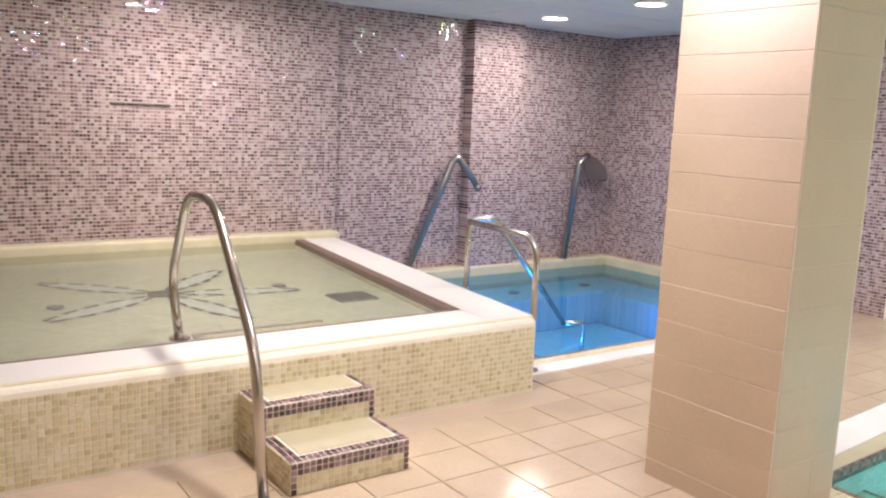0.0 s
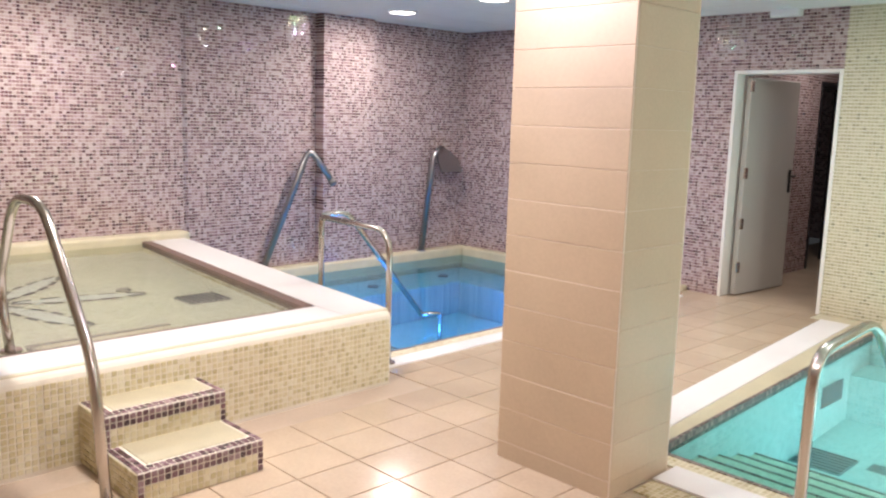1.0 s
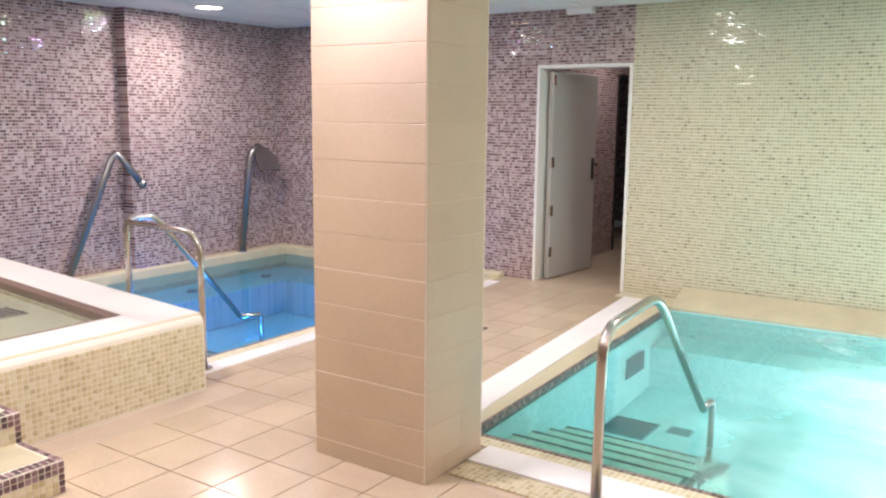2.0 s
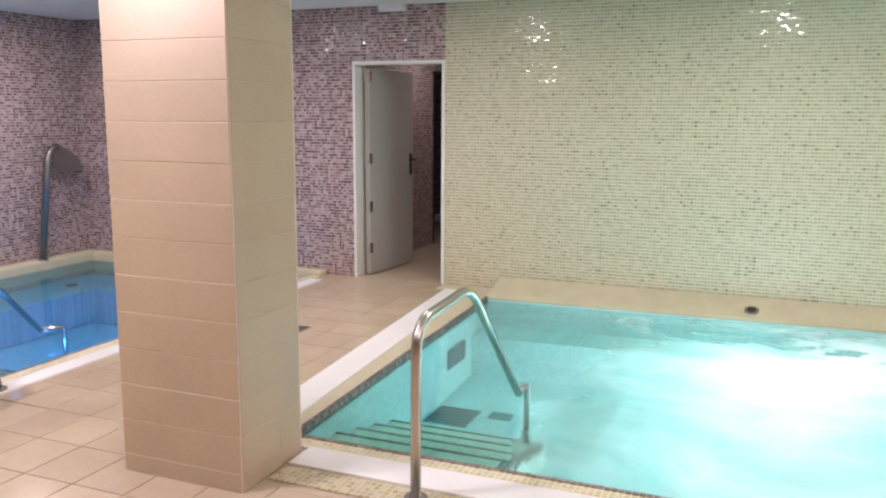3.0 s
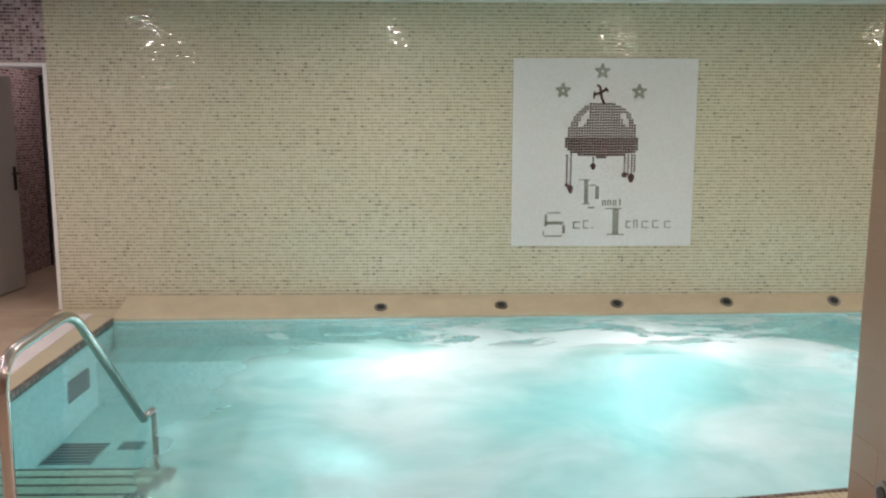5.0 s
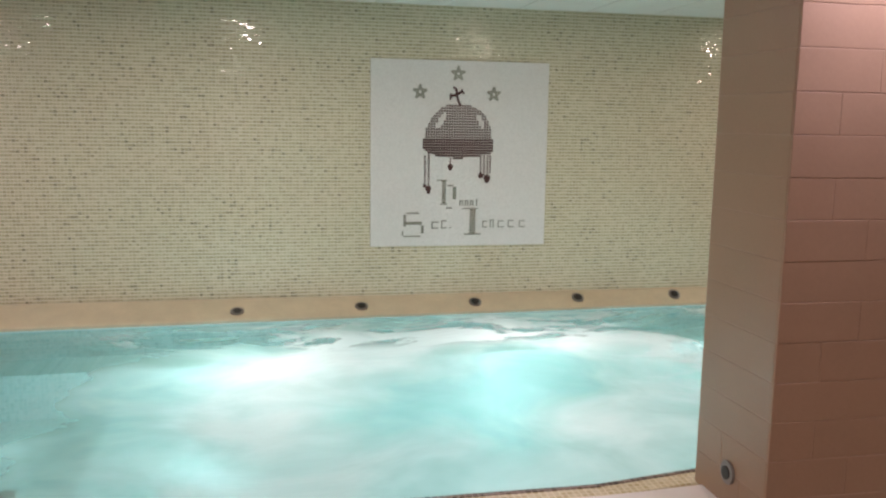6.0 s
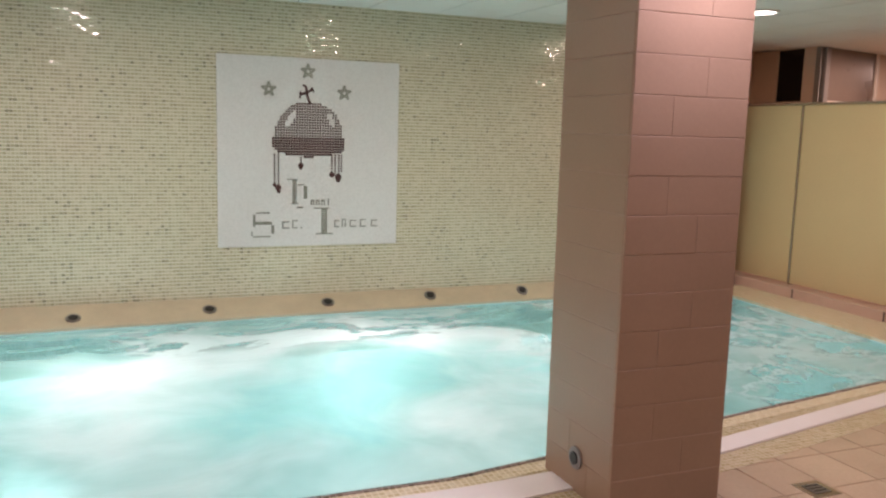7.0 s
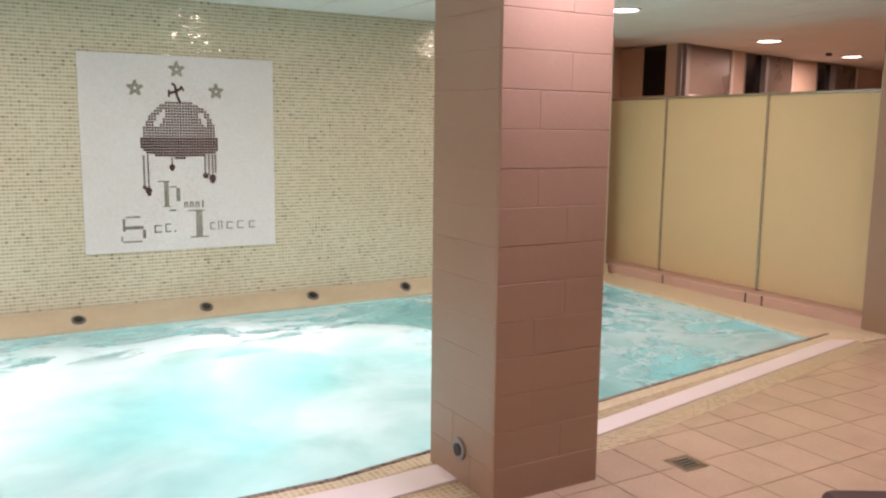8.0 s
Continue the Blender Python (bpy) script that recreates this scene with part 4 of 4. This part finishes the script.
bars([(5.37, 0.68, 5.383, 0.693)], ink_green)

# ---- small fixtures ----
for nx, ny in ((3.606, -0.176), (4.608, -0.142), (5.584, -0.116), (6.522, -0.09), (7.45, -0.075)):
    slope = 0.088 / (-0.05 - back_edge(nx))
    nz = 0.012 + slope * (ny - back_edge(nx) - 0.02)
    n = thing("air_button", (nx, ny, nz), "oval dark air inlet on the pool ledge", "pool fitting", "ledge fittings")
    lean = Matrix.Translation((nx, ny, nz)) @ Matrix.Rotation(math.atan(slope), 4, "X")
    for pname, r, h, up, mat in (("cap", 0.055, 0.014, 0.003, dark_steel), ("centre", 0.035, 0.01, 0.009, black_plastic)):
        bm = disc((0, 0, up), r, h, "Z", 20, 0.003)
        bm.transform(lean)
        part(pname, bm, mat, n)

for dx, dy in ((6.755, -4.28), (9.02, -3.95), (0.553, -1.92)):
    d = thing("floor_drain", (dx, dy, 0), "square steel floor drain among beige tiles", "floor drain", "floor drains")
    part("plate", box((dx - 0.075, dy - 0.075, -0.02), (dx + 0.075, dy + 0.075, 0.004), 0.002), steel, d)
    part("grate", box((dx - 0.045, dy - 0.045, 0.004), (dx + 0.045, dy + 0.045, 0.007), 0.002), dark_steel, d)
    for k in range(3):
        part("slot", box((dx - 0.035, dy - 0.03 + 0.025 * k, 0.007), (dx + 0.035, dy - 0.02 + 0.025 * k, 0.0085)), black_plastic, d)

for lx, ly, share in LAMPS[:-1]:
    d = thing("downlight", (lx, ly, CEIL), "round recessed ceiling downlight, switched on", "ceiling light", "ceiling downlights")
    part("diffuser", disc((lx, ly, CEIL - 0.006), 0.12, 0.012), lamp_white, d)
    part("rim", tube([(lx + 0.128 * math.cos(a), ly + 0.128 * math.sin(a), CEIL - 0.006) for a in (i * math.pi / 16 for i in range(33))], 0.012, 8, False), white_paint, d)

det = thing("smoke_detector", (13.29, -0.14, CEIL), "small dark ceiling detector", "detector")
part("body", disc((13.29, -0.14, CEIL - 0.015), 0.04, 0.03, "Z", 18, 0.006), black_plastic, det)

# dark lounger whose edge comes into view last
lounger = thing("lounger", (6.9, -5.9, 0), "low dark brown lounger with rounded corners", "lounger")
LM = pose(6.15, -5.375, 0, 0, 0, -30.5)
cushion = plain("dark_cushion", (0.06, 0.035, 0.032), 0.6, var=0.2)
bm = box((0, -0.65, 0.36), (1.8, 0.0, 0.45), 0.04, 3)
bm.transform(LM)
part("seat", bm, cushion, lounger)
for a, b in ((0.1, -0.1), (1.7, -0.1), (0.1, -0.55), (1.7, -0.55)):
    bm = box((a - 0.025, b - 0.025, 0), (a + 0.025, b + 0.025, 0.37), 0.004)
    bm.transform(LM)
    part("leg", bm, dark_steel, lounger)


# ---- pieces: columns, mosaic, floor tiles ----
def column(x0, x1, y0, y1, label, mat, grout, split, step):
    col = thing("column", ((x0 + x1) / 2, (y0 + y1) / 2, 0), label, "column", "tiled columns")
    part("core", box((x0, y0, 0), (x1, y1, CEIL)), grout, col)
    top, meshes = 1.84 + 4 * step, {}

    def tile(axis, u0, u1, at, z0, z1, out):
        key = (axis, round(u1 - u0, 3), round(z1 - z0, 3), out)
        if key not in meshes:
            w, h = (u1 - u0) / 2 - 0.0003, (z1 - z0) / 2 - (0.0012 if axis == "x" or split else 0.0003)
            t = 0.0018
            bm = box((-w, -t, -h), (w, t, h), 0.0015, 1) if axis == "x" else box((-t, -w, -h), (t, w, h), 0.0015, 1)
            me = bpy.data.meshes.new("tile")
            bm.to_mesh(me)
            bm.free()
            me.materials.append(mat)
            meshes[key] = me
        ob = new("tile", meshes[key])
        m = (u0 + u1) / 2, (z0 + z1) / 2
        ob.location = (m[0], at + random.uniform(-0.0008, 0.0008), m[1]) if axis == "x" else (at + random.uniform(-0.0008, 0.0008), m[0], m[1])
        ob.parent = col
        ob.matrix_parent_inverse = col.matrix_world.inverted()

    edges = sorted({0.0, CEIL, *(top - step * k for k in range(16) if 0.03 < top - step * k < CEIL - 0.02)})
    for r, (z0, z1) in enumerate(zip(edges, edges[1:])):
        wx, wy = x1 - x0, y1 - y0
        cut = 0.62 if r % 2 else 0.34
        for at, out in ((y0, -1), (y1, 1)):
            if split and r % 3:
                tile("x", x0, x0 + wx * cut, at, z0, z1, out), tile("x", x0 + wx * cut, x1, at, z0, z1, out)
            else:
                tile("x", x0, x1, at, z0, z1, out)
        for at, out in ((x0, -1), (x1, 1)):
            if r < 2:
                tile("y", y0 + 0.007, y0 + wy * cut, at, z0, z1, out), tile("y", y0 + wy * cut, y1 - 0.007, at, z0, z1, out)
            else:
                tile("y", y0 + 0.007, y1 - 0.007, at, z0, z1, out)
    return col


col_a = column(1.172, 1.785, -4.305, -3.845, "square column clad in beige ceramic tiles", column_tile, column_grout, False, 0.16)
# the dimmed copy: weaker light at this column is partly in its tile colour
col_b = column(5.715, 6.26, -4.22, -3.695, "square column clad in ceramic tiles, pinkish brown partly standing for dimmer light", column_tile_dim, column_grout_dim, True, 0.1535)
sock = thing("wall_socket", (5.71, -3.96, 0.155), "round steel outlet on the column", "outlet")
part("ring", disc((5.708, -3.96, 0.155), 0.05, 0.012, "X", 24, 0.003), grey_plastic, sock)
part("centre", disc((5.699, -3.96, 0.155), 0.028, 0.006, "X", 18), black_plastic, sock)


def tile_mesh(name, w, d, t, mat, axis):
    """A flat tile with softened edges, its face towards +axis."""
    bm = bmesh.new()
    s, b = (w / 2, d / 2), 0.0012
    lo = [(-s[0], -s[1]), (s[0], -s[1]), (s[0], s[1]), (-s[0], s[1])]
    hi = [(x - math.copysign(b, x), y - math.copysign(b, y)) for x, y in lo]
    place = {"X": lambda u, v, h: (h, u, v), "Z": lambda u, v, h: (u, v, h), "Y": lambda u, v, h: (u, h, v)}[axis]
    a = [bm.verts.new(place(u, v, 0)) for u, v in lo]
    c = [bm.verts.new(place(u, v, t)) for u, v in hi]
    for k in range(4):
        bm.faces.new((a[k], a[(k + 1) % 4], c[(k + 1) % 4], c[k]))
    bm.faces.new(c)
    bmesh.ops.recalc_face_normals(bm, faces=bm.faces)
    me = bpy.data.meshes.new(name)
    bm.to_mesh(me)
    bm.free()
    me.materials.append(mat)
    return me


def piece(me, where, parent, spin=0.0):
    ob = new(me.name, me)
    ob.location = where
    ob.rotation_euler = (random.uniform(-spin, spin), random.uniform(-spin, spin), 0)
    ob.parent = parent
    ob.matrix_parent_inverse = parent.matrix_world.inverted()
    return ob


def joined(name, me, places, parent, label, spin=0.0):
    """The far pieces of a kind, joined into one mesh."""
    base = [v.co.copy() for v in me.vertices]
    polys = [tuple(p.vertices) for p in me.polygons]
    verts, faces = [], []
    for p in places:
        k = len(verts)
        turn = Euler((random.uniform(-spin, spin), random.uniform(-spin, spin), 0)).to_matrix()
        verts += [tuple(turn @ c + Vector(p)) for c in base]
        faces += [tuple(i + k for i in f) for f in polys]
    out = bpy.data.meshes.new(name)
    out.from_pydata(verts, [], faces)
    out.materials.append(me.materials[0])
    ob = new(name, out)
    ob.parent = parent
    ob.matrix_parent_inverse = parent.matrix_world.inverted()
    return tagged(ob, label, kind="stuff")


# front of the spa pool
P = 0.029
face = tile_mesh("mosaic_tile", 0.0232, 0.0232, 0.003, cream_piece, "X")
near, far = [], []
for i in range(int(4.6 / P)):
    for j in range(13):
        y, z = SPA_END - 0.032 - (i + 0.5) * P, 0.012 + (j + 0.5) * P
        if SY0 - 0.005 < y < SY1 + 0.005 and z < 0.285:
            continue
        (near if -5.17 < y < -4.5 else far).append((SPA_X, y, z))
for p in near:
    piece(face, p, front, 0.02)
joined("mosaic_tiles", face, far, front, "cream and olive glass mosaic tiles", 0.02)
# steps: cream risers and sides, purple edges
edge_x = tile_mesh("edge_tile", 0.0235, 0.0235, 0.003, purple_piece, "X")
edge_z = tile_mesh("edge_tile", 0.0235, 0.0235, 0.003, purple_piece, "Z")
side_face = tile_mesh("mosaic_tile", 0.0232, 0.0232, -0.003, cream_piece, "Y")
pale = tile_mesh("mosaic_tile", 0.0245, 0.0245, 0.003, cream_piece, "X")
Q = 0.0275
for (x1, z0, z1), block in zip(ST, blocks):
    n = int((SY1 - SY0) / Q)
    for i in range(n):
        y = SY0 + (i + 0.5) * (SY1 - SY0) / n
        piece(edge_x, (x1, y, z1 - 0.016), block, 0.02)
        piece(edge_z, (x1 - 0.016, y, z1), block, 0.02)
        piece(edge_z, (x1 - 0.0435, y, z1), block, 0.02)
        if i in (0, n - 1):
            for j in range(4):
                if z1 - 0.0435 - j * Q > z0 + 0.01:
                    piece(edge_x, (x1, y, z1 - 0.0435 - j * Q), block, 0.02)
        else:
            for j in range(4):
                if z1 - 0.0435 - j * Q > z0 + 0.01:
                    piece(edge_x if j == 0 else pale, (x1, y, z1 - 0.0435 - j * Q), block, 0.02)
    rise = [x for x in (x1 - 0.0435 - 0.0275 * (k + 1) for k in range(24)) if x > (SPA_X if z0 else ST[1][0])]
    for x in rise:
        piece(edge_z, (x, SY0 + 0.016, z1), block, 0.02)
        piece(edge_z, (x, SY0 + 0.0435, z1), block, 0.02)
        piece(edge_z, (x, SY1 - 0.016, z1), block, 0.02)
    sides = []
    for k in range(21):
        x = x1 - 0.016 - k * Q
        for j in range(5):
            z = z1 - 0.016 - j * Q
            if x > SPA_X and z > z0:
                sides.append((x, SY0, z))
    joined("side_tiles", side_face, sides, block, "cream glass mosaic tiles", 0.02)

# floor tiles in two fields
floor = bpy.data.objects["floor"]
TX, TY = 0.275, 0.323
tile = tile_mesh("floor_tile", TX - 0.005, TY - 0.005, 0.007, floor_tile, "Z")
near, far = [], []


def tile_ok(x, y):
    if x - TX / 2 < 1.03 - 0.0886 * (y + 0.22) and (y > -3.9 or x < 1.06):
        return x - TX / 2 > SPA_X - 0.03 and -8.5 < y < -0.1 or (x > -0.2 and -3.9 < y < -0.1)
    if x < BEND:
        return y + TY / 2 < -4.0 and y > -8.5
    return y - TY / 2 < POOL_F - 0.45 + (x - BEND) * 0.168 and y + TY / 2 < POOL_F - 0.12 + (x - BEND) * 0.168 and y > -8.0 and x < 10.6


for i in range(-4, 40):
    for j in range(-14, 17):
        x, y = 0.795 + (i + 0.5) * TX, -4.833 + (j + 0.5) * TY
        if x > 4.0:
            y += 0.22
        if tile_ok(x, y):
            close = (x < 2.2 and -6.3 < y) or (6.2 < x < 9.4 and y > -5.3)
            (near if close and len(near) < 300 else far).append((x, y, GROUT_Z))
for p in near:
    piece(tile, p, floor, 0.0012)
joined("floor_tiles", tile, far, floor, "beige ceramic floor tiles")
